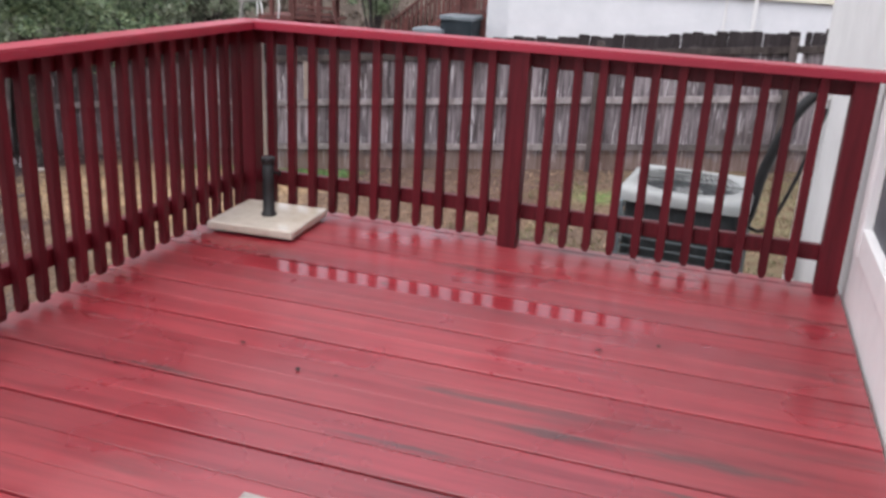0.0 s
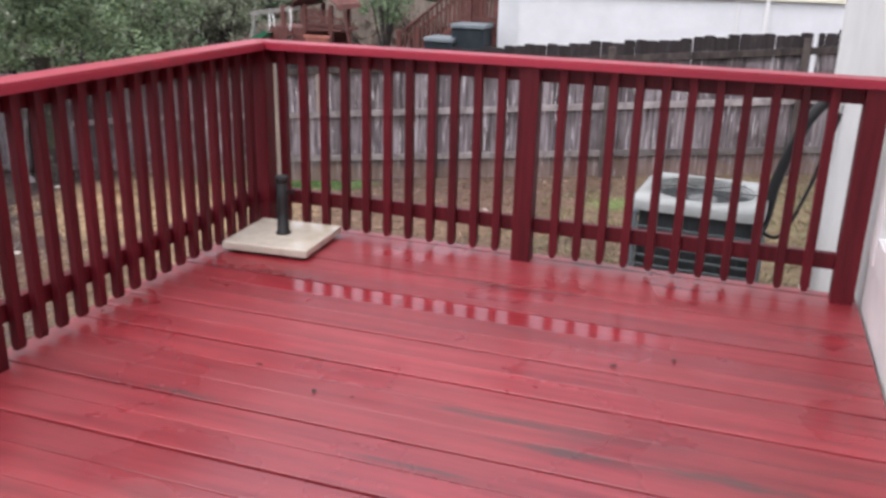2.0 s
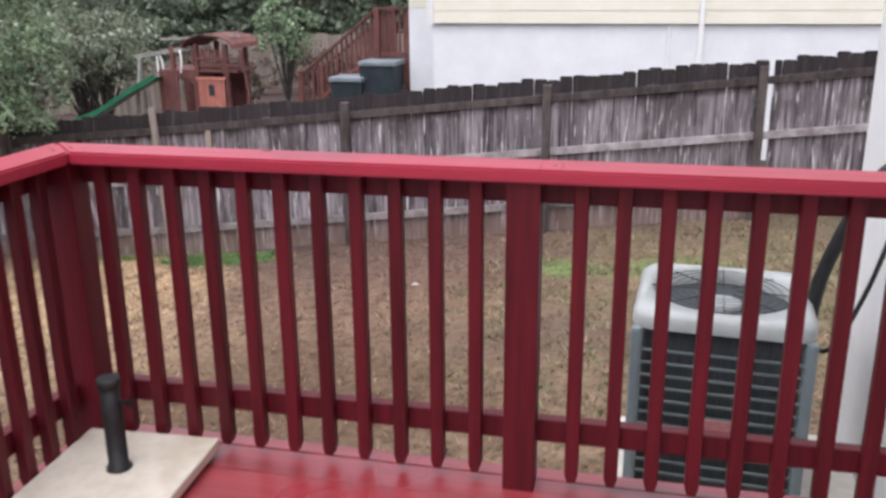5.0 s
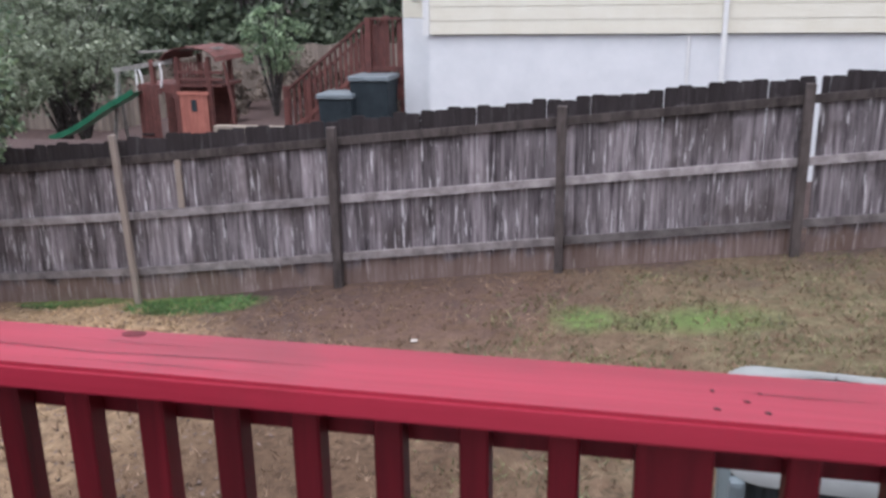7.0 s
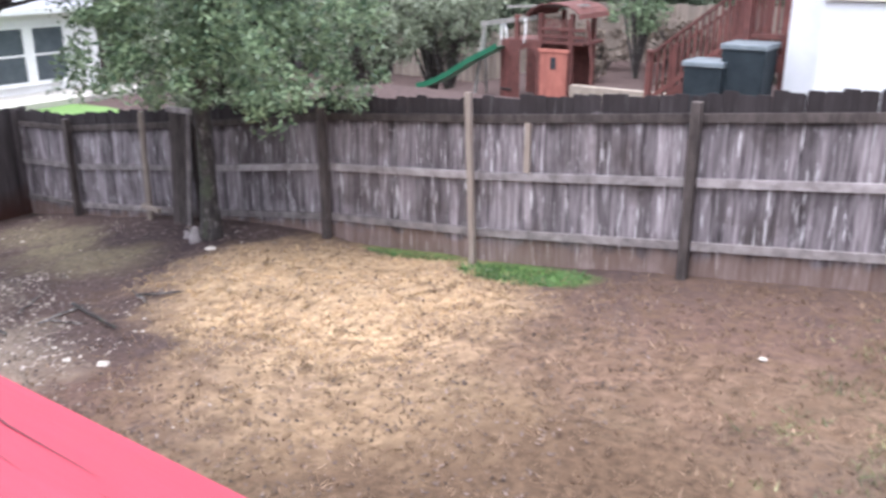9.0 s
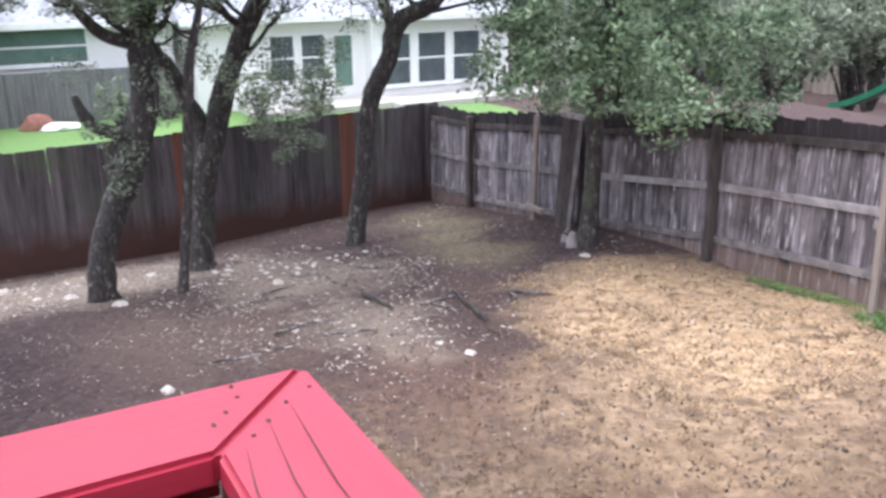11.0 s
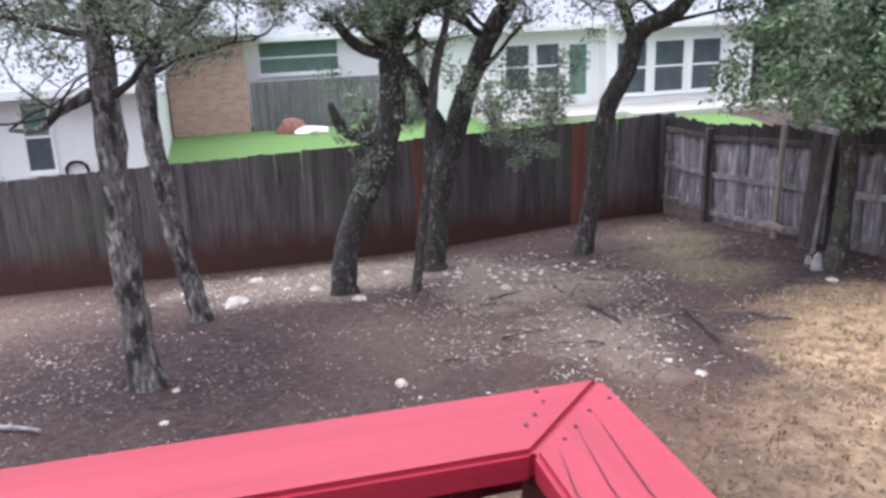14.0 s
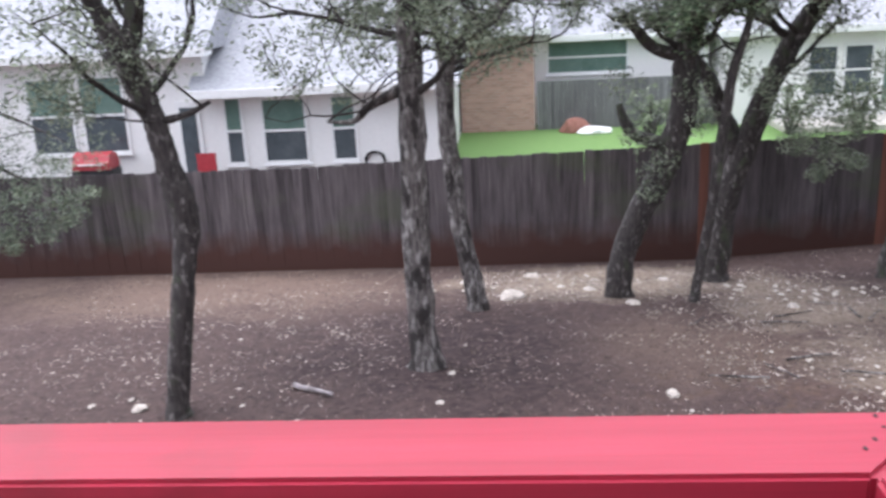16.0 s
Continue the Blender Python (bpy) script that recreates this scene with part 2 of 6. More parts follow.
def part(name, bm, material, parent=None, label=""):
    """Links a bmesh, or a finished mesh, as one object under its thing."""
    me = bm if isinstance(bm, bpy.types.Mesh) else mesh_of(bm, name, material)
    ob = new(name, me)
    if parent:
        ob.parent = parent
    return tagged(ob, label)


def thing(name, label, category, group="", kind="", at=(0, 0, 0)):
    ob = new(name)
    ob.location = at
    ob.empty_display_size = 0.1
    return tagged(ob, label, category, group, kind)


def block(x0, y0, z0, x1, y1, z1, bevel=0.0):
    bm = bmesh.new()
    box(bm, x0, y0, z0, x1, y1, z1, bevel)
    return bm


# ---- ground ----
def ease(v):
    v = min(1.0, max(0.0, v))
    return v * v * (3 - 2 * v)


def ground_z(x, y):
    """Height of the yard: highest beside the house, falling away to the west; level beyond the north fence."""
    if x > -6:
        z = -1.5 + 0.09 * min(x, 6)
    else:
        z = -2.04 + 0.152 * (max(x, -13.2) + 6)
    z += 0.22 * ease((y - 2.0) / 4.8) * ease((-x - 5) / 3) * ease((13.7 + x) / 0.5)
    return z + (-1.35 - 0.65 * ease((y - 13.8) / 4) - z) * ease((y - 8.3) / 5) * ease((x + 16) / 5)


def fence_base(x):
    """Foot of the north fence's boards, which the banked soil hides towards the west."""
    z = -1.5 + 0.09 * min(x, 6) if x > -6 else -2.04 + 0.152 * (max(x, -13.2) + 6)
    return z + 0.06 * ease((-x - 8) / 3) + 0.15 * ease((-x - 11.2) / 1.7)


def fence_y(x):
    return 7.6 + 0.117 * x if x > -3.87 else 7.147


RAIL_TOP = 0.93
def yard():
    bm = bmesh.new()
    xs = sorted(set([-400, -200, -100, -60, -40] + [x * 0.25 for x in range(-120, 60)] + [20, 30, 50, 100, 200, 400]))
    ys = sorted(set([-400, -200, -100, -50, -30] + [y * 0.25 for y in range(-80, 100)] + [30, 40, 60, 100, 200, 400]))
    grid = []
    for x in xs:
        row = []
        for y in ys:
            n = 0.04 * noise.noise((x * 0.8, y * 0.8, 0)) + 0.02 * noise.noise((x * 2.5, y * 2.5, 3))
            row.append(bm.verts.new((x, y, ground_z(x, y) + (n if -13 < x < 8 and -14 < y < 7.5 else 0))))
        grid.append(row)
    for i in range(len(xs) - 1):
        for j in range(len(ys) - 1):
            bm.faces.new((grid[i][j], grid[i + 1][j], grid[i + 1][j + 1], grid[i][j + 1])).smooth = True
    return tagged(part("ground", bm, M_GROUND), "bare brown yard soil with straw-coloured dead grass", "ground", kind="structure")




def yard_material():
    m, n, l, b = mat("yard soil and dead grass")
    geo = n.new("ShaderNodeNewGeometry")
    sep = n.new("ShaderNodeSeparateXYZ")
    l.new(geo.outputs["Position"], sep.inputs[0])

    def tex(scale, detail=6.0):
        t = n.new("ShaderNodeTexNoise")
        t.inputs["Scale"].default_value, t.inputs["Detail"].default_value = scale, detail
        t.inputs["Roughness"].default_value = 0.7
        l.new(geo.outputs["Position"], t.inputs["Vector"])
        return t.outputs[0]

    def ramp(v, a, c, pa=0.35, pb=0.65):
        r = n.new("ShaderNodeValToRGB")
        r.color_ramp.elements[0].position, r.color_ramp.elements[1].position = pa, pb
        r.color_ramp.elements[0].color, r.color_ramp.elements[1].color = (*a, 1), (*c, 1)
        l.new(v, r.inputs[0])
        return r.outputs[0]

    def calc(op, a, c=None, d=None):
        q = n.new("ShaderNodeMath")
        q.operation = op
        for k, v in enumerate((a, c, d)):
            if v is None:
                continue
            if isinstance(v, (int, float)):
                q.inputs[k].default_value = v
            else:
                l.new(v, q.inputs[k])
        return q.outputs[0]

    def blob(x, y, rx, ry, soft=0.5, rough=0.9):
        """1 inside an uneven patch round (x, y), 0 outside."""
        dx = calc("DIVIDE", calc("SUBTRACT", sep.outputs[0], x), rx)
        dy = calc("DIVIDE", calc("SUBTRACT", sep.outputs[1], y), ry)
        d = calc("SQRT", calc("ADD", calc("MULTIPLY", dx, dx), calc("MULTIPLY", dy, dy)))
        d = calc("ADD", d, calc("MULTIPLY", calc("SUBTRACT", edge, 0.5), rough * 2))
        r = n.new("ShaderNodeMapRange")
        r.inputs[1].default_value, r.inputs[2].default_value = 1 + soft / 2, 1 - soft / 2
        l.new(d, r.inputs[0])
        return r.outputs[0]

    def over(base, top, mask):
        q = n.new("ShaderNodeMix")
        q.data_type = "RGBA"
        l.new(mask, q.inputs[0])
        l.new(base, q.inputs[6])
        l.new(top, q.inputs[7])
        return q.outputs[2]

    edge = tex(1.3, 5.0)
    fine, mid, coarse, tuft = tex(28.0), tex(9.0), tex(2.0), tex(13.0, 9.0)
    soil = ramp(fine, (0.022, 0.015, 0.016), (0.128, 0.088, 0.086), 0.3, 0.72)
    soil = over(soil, ramp(mid, (0.05, 0.034, 0.031), (0.17, 0.118, 0.098)), calc("MULTIPLY", coarse, 0.7))
    dead = ramp(tuft, (0.05, 0.031, 0.023), (0.35, 0.235, 0.165), 0.36, 0.66)
    dead = over(dead, ramp(mid, (0.10, 0.095, 0.035), (0.17, 0.15, 0.07)), calc("MULTIPLY", coarse, 0.4))
    straw = ramp(tuft, (0.24, 0.145, 0.075), (0.70, 0.51, 0.32), 0.32, 0.62)
    green = ramp(tuft, (0.08, 0.10, 0.04), (0.15, 0.27, 0.07), 0.35, 0.65)
    olive = ramp(tuft, (0.07, 0.072, 0.034), (0.24, 0.215, 0.125), 0.3, 0.7)
    lawn = ramp(fine, (0.10, 0.195, 0.06), (0.20, 0.31, 0.11), 0.3, 0.7)
    damp = ramp(mid, (0.020, 0.013, 0.015), (0.075, 0.052, 0.053))
    tan = ramp(fine, (0.11, 0.074, 0.06), (0.27, 0.195, 0.155), 0.3, 0.7)
    pale = ramp(fine, (0.2, 0.15, 0.11), (0.5, 0.42, 0.34), 0.35, 0.65)
    tuft_dark = ramp(tuft, (0.05, 0.03, 0.02), (0.17, 0.11, 0.07), 0.3, 0.7)
    rust = ramp(tuft, (0.06, 0.034, 0.026), (0.26, 0.155, 0.115), 0.3, 0.7)
    c = over(soil, dead, blob(1.6, 3.6, 5.8, 3.9, 0.5))
    clump = tex(6.5, 3.0)
    tufts = n.new("ShaderNodeMapRange")
    tufts.inputs[1].default_value, tufts.inputs[2].default_value, tufts.inputs[4].default_value = 0.5, 0.62, 0.75
    l.new(clump, tufts.inputs[0])
    c = over(c, olive, calc("MULTIPLY", blob(3.2, 5.6, 2.8, 1.9, 0.8), 0.55))
    c = over(c, soil, calc("MULTIPLY", blob(-0.7, 6.6, 1.9, 0.9, 0.6), 0.8))
    c = over(c, rust, calc("MULTIPLY", blob(-0.5, 5.6, 2.2, 1.6, 0.9, 1.2), 0.55))
    c = over(c, rust, calc("MULTIPLY", blob(-4.9, 2.8, 1.3, 0.8, 0.9, 1.2), 0.5))
    c = over(c, tuft_dark, calc("MULTIPLY", blob(-1.2, 3.3, 2.0, 1.05, 0.6, 0.9), 0.9))
    c = over(c, soil, calc("MULTIPLY", blob(1.2, 4.4, 1.2, 0.5, 0.8, 1.0), 0.45))
    c = over(c, tan, calc("MULTIPLY", blob(-11.2, -5.2, 1.7, 3.2, 0.9, 1.0), 0.8))
    c = over(c, tan, calc("MULTIPLY", blob(-7.6, 1.4, 1.2, 1.0, 0.9, 1.0), 0.5))
    c = over(c, damp, calc("MULTIPLY", blob(-7.4, -1.4, 1.9, 1.5, 0.8, 1.2), 0.75))
    c = over(c, damp, calc("MULTIPLY", blob(-8.2, 6.0, 1.8, 1.0, 0.8, 1.0), 0.8))
    c = over(c, damp, calc("MULTIPLY", blob(-9.4, 4.1, 1.5, 0.6, 0.8, 1.2), 0.7))
    c = over(c, damp, calc("MULTIPLY", blob(-6.6, 3.4, 1.3, 0.5, 0.9, 1.2), 0.5))
    c = over(c, straw, calc("MULTIPLY", blob(-4.7, 5.7, 1.9, 1.5, 0.6, 0.7), 0.9))
    c = over(c, straw, calc("MULTIPLY", blob(-3.2, 3.9, 1.4, 0.9, 0.8, 0.8), 0.4))
    dry = ramp(tuft, (0.09, 0.075, 0.045), (0.38, 0.32, 0.2), 0.3, 0.7)
    c = over(c, dry, calc("MULTIPLY", blob(-10.6, 6.0, 1.1, 0.6, 1.0, 1.5), 0.55))
    c = over(c, dry, calc("MULTIPLY", blob(-8.7, 5.3, 1.2, 0.5, 1.0, 1.5), 0.55))
    c = over(c, tuft_dark, calc("MULTIPLY", tufts.outputs[0], blob(0.6, 3.9, 7.0, 4.0, 0.6)))
    c = over(c, pale, calc("MULTIPLY", blob(-11.3, 0.8, 1.1, 2.0, 0.8, 1.0), 0.75))
    c = over(c, pale, calc("MULTIPLY", blob(-9.2, 3.2, 1.3, 0.9, 0.9, 1.2), 0.6))
    c = over(c, pale, calc("MULTIPLY", blob(-6.4, 3.0, 1.1, 0.6, 0.9, 1.3), 0.5))
    c = over(c, green, blob(-3.15, 6.95, 0.75, 0.3, 0.5, 0.4))
    c = over(c, green, calc("MULTIPLY", blob(-4.7, 7.1, 0.7, 0.16, 0.5, 0.4), 0.8))
    c = over(c, green, calc("MULTIPLY", blob(1.05, 6.2, 0.3, 0.3, 0.9, 0.8), 0.75))
    c = over(c, green, calc("MULTIPLY", blob(2.0, 6.15, 0.5, 0.3, 0.9, 0.8), 0.75))
    c = over(c, lawn, blob(-24.0, 4.5, 5.2, 8.0, 0.03, 0.02))
    c = over(c, lawn, blob(-22.5, 11.0, 4.6, 4.2, 0.05, 0.05))
    l.new(c, b.inputs["Base Color"])
    b.inputs["Roughness"].default_value = 0.95
    b.inputs["Specular IOR Level"].default_value = 0.2
    bp = n.new("ShaderNodeBump")
    bp.inputs["Strength"].default_value, bp.inputs["Distance"].default_value = 0.8, 0.03
    l.new(tuft, bp.inputs["Height"])
    l.new(bp.outputs[0], b.inputs["Normal"])
    return m


M_GROUND = yard_material()
yard()


# ---- deck ----
def deck():
    d = tagged(new("deck_floor"), "wet red-stained wooden deck of parallel boards", "deck", kind="structure")
    y, k = -0.0415, 0
    part("board", block(0.0, -0.041, -0.040, 2.885, 0.015, -0.002, 0.003), M_DECK, d)
    meshes = [mesh_of(block(0.0, -w, -0.038, 2.885, w, 0, 0.0035), "board", m) for w, m in
              ((0.0653, M_DECK), (0.0667, M_DECK), (0.0645, M_DECK), (0.0662, M_DECK_WET))]
    while y > -6.4:
        b = part("board", meshes[3 if k == 5 else (k * 5 + k // 3) % 3], None, d)
        b.location = (0, y - 0.0678, 0.0012 * ((k * 7) % 5 - 2) - 0.0024)
        y -= 0.1355
        k += 1
    bm = block(0.03, -6.4, -0.28, 2.86, -0.03, -0.042)
    part("joist_frame", bm, M_RAIL_DARK, d)
    for x in (0.2, 1.45, 2.65):
        for y in (-0.2, -3.2, -6.2):
            part("support_post", block(x - 0.07, y - 0.07, ground_z(x, y) - 0.2, x + 0.07, y + 0.07, -0.282, 0.006), M_RAIL_DARK, d)
    return d


def baluster_mesh():
    """A square baluster whose foot is cut to a slant on two sides."""
    bm = bmesh.new()
    h, z0, z1 = 0.019, 0.022, 0.892
    low = [bm.verts.new((x * h * 0.55, y * h, z0)) for x, y in ((-1, -1), (1, -1), (1, 1), (-1, 1))]
    mid = [bm.verts.new((x * h, y * h, z0 + 0.028)) for x, y in ((-1, -1), (1, -1), (1, 1), (-1, 1))]
    top = [bm.verts.new((x * h, y * h, z1)) for x, y in ((-1, -1), (1, -1), (1, 1), (-1, 1))]
    bm.faces.new(low[::-1])
    bm.faces.new(top)
    for a, c in ((low, mid), (mid, top)):
        for k in range(4):
            bm.faces.new((a[k], a[(k + 1) % 4], c[(k + 1) % 4], c[k]))
    bmesh.ops.bevel(bm, geom=[e for e in bm.edges if abs(e.verts[0].co.z - e.verts[1].co.z) > 0.5], offset=0.003, segments=1, affect="EDGES")
    return mesh_of(bm, "baluster", M_RAIL_DARK)


def railing():
    bal = baluster_mesh()
    # along x
    a = thing("deck_railing", "red-stained wooden deck railing with square balusters", "railing", "deck railings")
    bm = bmesh.new()
    v = [(0, 0), (2.9, 0), (2.9, -0.14), (0.14, -0.14)]
    slab(bm, v, RAIL_TOP - 0.038, RAIL_TOP, 0.006)
    part("cap_rail", bm, M_RAIL_X, a)
    for z0, z1 in ((0.122, 0.192), (0.822, 0.891)):
        part("stringer", block(0.11, -0.050, z0, 2.78, -0.012, z1, 0.004), M_RAIL_DARK, a)
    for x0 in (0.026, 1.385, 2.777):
        part("post", block(x0, -0.115, -0.4, x0 + 0.089, -0.026, 0.8915, 0.004), M_RAIL_DARK, a)
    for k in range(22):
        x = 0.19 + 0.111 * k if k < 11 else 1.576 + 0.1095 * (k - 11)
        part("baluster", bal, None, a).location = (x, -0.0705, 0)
    # along y
    b = thing("deck_railing", "red-stained wooden deck railing with square balusters", "railing", "deck railings")
    bm = bmesh.new()
    slab(bm, [(0, 0), (0.14, -0.14), (0.14, -6.4), (0, -6.4)], RAIL_TOP - 0.038, RAIL_TOP, 0.006)
    part("cap_rail", bm, M_RAIL_Y, b)
    for z0, z1 in ((0.122, 0.192), (0.822, 0.891)):
        part("stringer", block(0.012, -6.4, z0, 0.050, -0.12, z1, 0.004), M_RAIL_DARK, b)
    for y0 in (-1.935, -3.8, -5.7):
        part("post", block(0.026, y0, -0.4, 0.115, y0 + 0.089, 0.8915, 0.004), M_RAIL_DARK, b)
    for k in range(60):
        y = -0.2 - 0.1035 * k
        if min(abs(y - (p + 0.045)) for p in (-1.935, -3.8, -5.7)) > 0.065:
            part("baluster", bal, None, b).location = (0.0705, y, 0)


def slab(bm, corners, z0, z1, bevel=0.0):
    """A flat board with the given outline."""
    low = [bm.verts.new((x, y, z0)) for x, y in corners]
    top = [bm.verts.new((x, y, z1)) for x, y in corners]
    n = len(corners)
    faces = [bm.faces.new(low), bm.faces.new(top)]
    for i in range(n):
        faces.append(bm.faces.new((low[i], low[(i + 1) % n], top[(i + 1) % n], top[i])))
    bmesh.ops.recalc_face_normals(bm, faces=faces)
    if bevel:
        bmesh.ops.bevel(bm, geom=list({e for f in faces for e in f.edges}), offset=bevel, segments=2, affect="EDGES")


deck()
railing()
M_NAIL = surface("dark nail hole", (0.02, 0.006, 0.008), (0.05, 0.012, 0.015), (40, 40, 40), 0.6, bump=0)


def cap_marks():
    """Nail holes, drying cracks and a knot in the cap boards, a hair above the wood."""
    nails = [(1.47, -0.06), (1.472, -0.107), (1.507, -0.082), (1.524, -0.058), (1.527, -0.107), (0.014, -0.09), (0.04, -0.091), (0.067, -0.111),
             (0.087, -0.129), (0.056, -0.015), (0.077, -0.049), (0.106, -0.078), (0.127, -0.1)]
    bm = bmesh.new()
    bmesh.ops.create_cone(bm, cap_ends=True, segments=8, radius1=0.0036, radius2=0.003, depth=0.0012)
    me = mesh_of(bm, "nail_head", M_NAIL)
    rails = [o for o in scene.objects if o.name.startswith("deck_railing")]
    for k, (x, y) in enumerate(nails):
        ob = part("nail_head", me, None, rails[0] if y > -x else rails[1])
        ob.location = (x, y, RAIL_TOP + 0.0004)
        ob.scale = (1.25 if k % 3 else 0.8, 0.8, 1)
    cracks = [((0.085, -0.047), (0.169, -0.054), (0.243, -0.06), (0.4, -0.062)), ((0.115, -0.079), (0.223, -0.092), (0.33, -0.096)),
              ((0.145, -0.113), (0.222, -0.127), (0.28, -0.13)), ((0.42, -0.076), (0.5, -0.078), (0.674, -0.087), (0.87, -0.076), (1.0, -0.078)),
              ((0.6, -0.115), (0.8, -0.11), (0.95, -0.118)), ((1.5, -0.058), (1.56, -0.061), (1.65, -0.062)), ((0.62, -0.045), (0.75, -0.05), (0.84, -0.047))]
    for c in cracks:
        bm = bmesh.new()
        n = len(c)
        left = [bm.verts.new((x, y + 0.0007 * min(1, k, n - 1 - k), 0)) for k, (x, y) in enumerate(c)]
        right = [bm.verts.new((x, y - 0.0007 * min(1, k, n - 1 - k) - 0.0003, 0)) for k, (x, y) in enumerate(c)]
        for k in range(n - 1):
            bm.faces.new((left[k], right[k], right[k + 1], left[k + 1]))
        part("crack", bm, M_NAIL, rails[0]).location.z = RAIL_TOP + 0.0012
    bm = bmesh.new()
    bmesh.ops.create_cone(bm, cap_ends=True, segments=14, radius1=0.016, radius2=0.013, depth=0.0012)
    k = part("knot", bm, M_RAIL_DARK, rails[0])
    k.location, k.scale = (0.69, -0.018, RAIL_TOP + 0.0004), (1.2, 0.8, 1)


cap_marks()


# ---- fences ----
FENCE_H = 1.8
POSTS_N = (5.33, 3.0, 0.67, -1.64, -3.87, -6.05, -8.4, -11.45)


def fence_north():
    f = tagged(new("fence_north"), "weathered grey wooden privacy fence seen from its back", "fence", kind="structure")
    picks = []
    rng = random.Random(4)
    for k in range(5):
        w = 0.0722 + 0.0012 * (k % 3)
        bm = bmesh.new()
        slab_z(bm, w, FENCE_H - 0.02 + 0.01 * k)
        picks.append(mesh_of(bm, "picket", M_PICKET))
    x = -12.95
    while x < 6.5:
        narrow = 3.05 < x < 3.17
        p = part("picket", picks[rng.randrange(5)], None, f)
        p.matrix_world = pose(x, fence_y(x) + 0.024 + 0.008 * (len(f.children) % 2), fence_base(x) - 0.02, 0, rng.uniform(-0.3, 0.3), 6.7 if x > -3.87 else 0)
        if narrow:
            p.scale.x, p.location.x = 0.5, x + 0.04
        x += 0.141
    for a, b in zip(POSTS_N, POSTS_N[1:] + (-12.95,)):
        for h, wood in ((0.32, M_FRAME), (0.95, M_FRAME_PALE), (1.56, M_POST)):
            za, zb = fence_base(a) + h, fence_base(b) + h
            beam(f, "rail", (a, fence_y(a) - 0.0, za), (b, fence_y(b) - 0.0, zb), 0.038, 0.085, wood)
    for x in POSTS_N:
        if x == -3.87:
            continue
        y = fence_y(x) - 0.067
        if x == 0.67:
            z = fence_base(-3.31)
            part("batten", block(-3.345, fence_y(-3.31) - 0.035, z + 1.0, -3.275, fence_y(-3.31) - 0.02, z + 1.52, 0.003), M_PALE, f)
        part("post", block(x - 0.045, y - 0.045, fence_base(x) - 0.1, x + 0.045, y + 0.045, fence_base(x) + 1.72, 0.005), M_POST, f)
    return f


def slab_z(bm, w, h):
    """A dog-eared fence picket, standing on the origin."""
    out = [(-w, 0), (w, 0), (w, h - 0.018), (w - 0.018, h), (-w + 0.018, h), (-w, h - 0.018)]
    a = [bm.verts.new((x, 0.0, z)) for x, z in out]
    b = [bm.verts.new((x, 0.016, z)) for x, z in out]
    bm.faces.new(a)
    bm.faces.new(b[::-1])
    for i in range(6):
        bm.faces.new((a[(i + 1) % 6], a[i], b[i], b[(i + 1) % 6]))


def beam(parent, name, p, q, thick, deep, material, label=""):
    """A straight bar from p to q: thick across, deep upright."""
    p, q = Vector(p), Vector(q)
    d = q - p
    bm = bmesh.new()
    box(bm, -thick / 2, -deep / 2, 0, thick / 2, deep / 2, d.length, min(thick, deep) * 0.1)
    ob = part(name, bm, material, parent, label)
    z = d.normalized()
    side = z.cross(Vector((0, 0, 1)))
    side = Vector((1, 0, 0)) if side.length < 1e-4 else side.normalized()
    up = side.cross(z)
    ob.matrix_world = Matrix.Translation(p) @ Matrix((side, up, z)).transposed().to_4x4()
    return ob


def fence_west():
    f = tagged(new("fence_west"), "dark brown wooden privacy fence with reddish damp foot", "fence", kind="structure")
    rng = random.Random(9)
    bm = bmesh.new()
    slab_z(bm, 0.0715, FENCE_H)
    me = mesh_of(bm, "picket", M_PICKET_W)
    bm = bmesh.new()
    slab_z(bm, 0.0715, FENCE_H)
    me_new = mesh_of(bm, "picket", M_ORANGE)
    y = -15.0
    while y < 7.3:
        p = part("picket", me, None, f)
        p.matrix_world = pose(-13.0 - 0.006 * (len(f.children) % 2), y, -3.15 + rng.uniform(-0.012, 0.012), 0, rng.uniform(-0.2, 0.2), 90)
        p.scale.z = 1.016 + 0.0128 * max(0, y + 4)
        if min(abs(y - 2.56), abs(y - 5.50), abs(y - 5.64)) < 0.071:
            p.data = me_new
        y += 0.141
    for h in (0.35, 1.5):
        beam(f, "rail", (-13.05, -15, -3.1 + h), (-13.05, -4, -3.1 + h), 0.038, 0.085, M_FRAME)
        beam(f, "rail", (-13.05, -4, -3.1 + h), (-13.05, 7.1, -2.85 + h), 0.038, 0.085, M_FRAME)
    return f


fence_north()
fence_west()


# ---- own house ----
M_GLASS = surface("dark window glass", (0.015, 0.018, 0.022), (0.03, 0.034, 0.04), (1, 1, 1), 0.06, bump=0.0)
M_SCREEN = surface("grey insect screen", (0.05, 0.055, 0.065), (0.085, 0.09, 0.105), (2, 2, 2), 0.5, bump=0.0)
M_BLACK = surface("black plastic", (0.006, 0.006, 0.007), (0.013, 0.013, 0.014), (20, 20, 20), 0.55, bump=0.05)


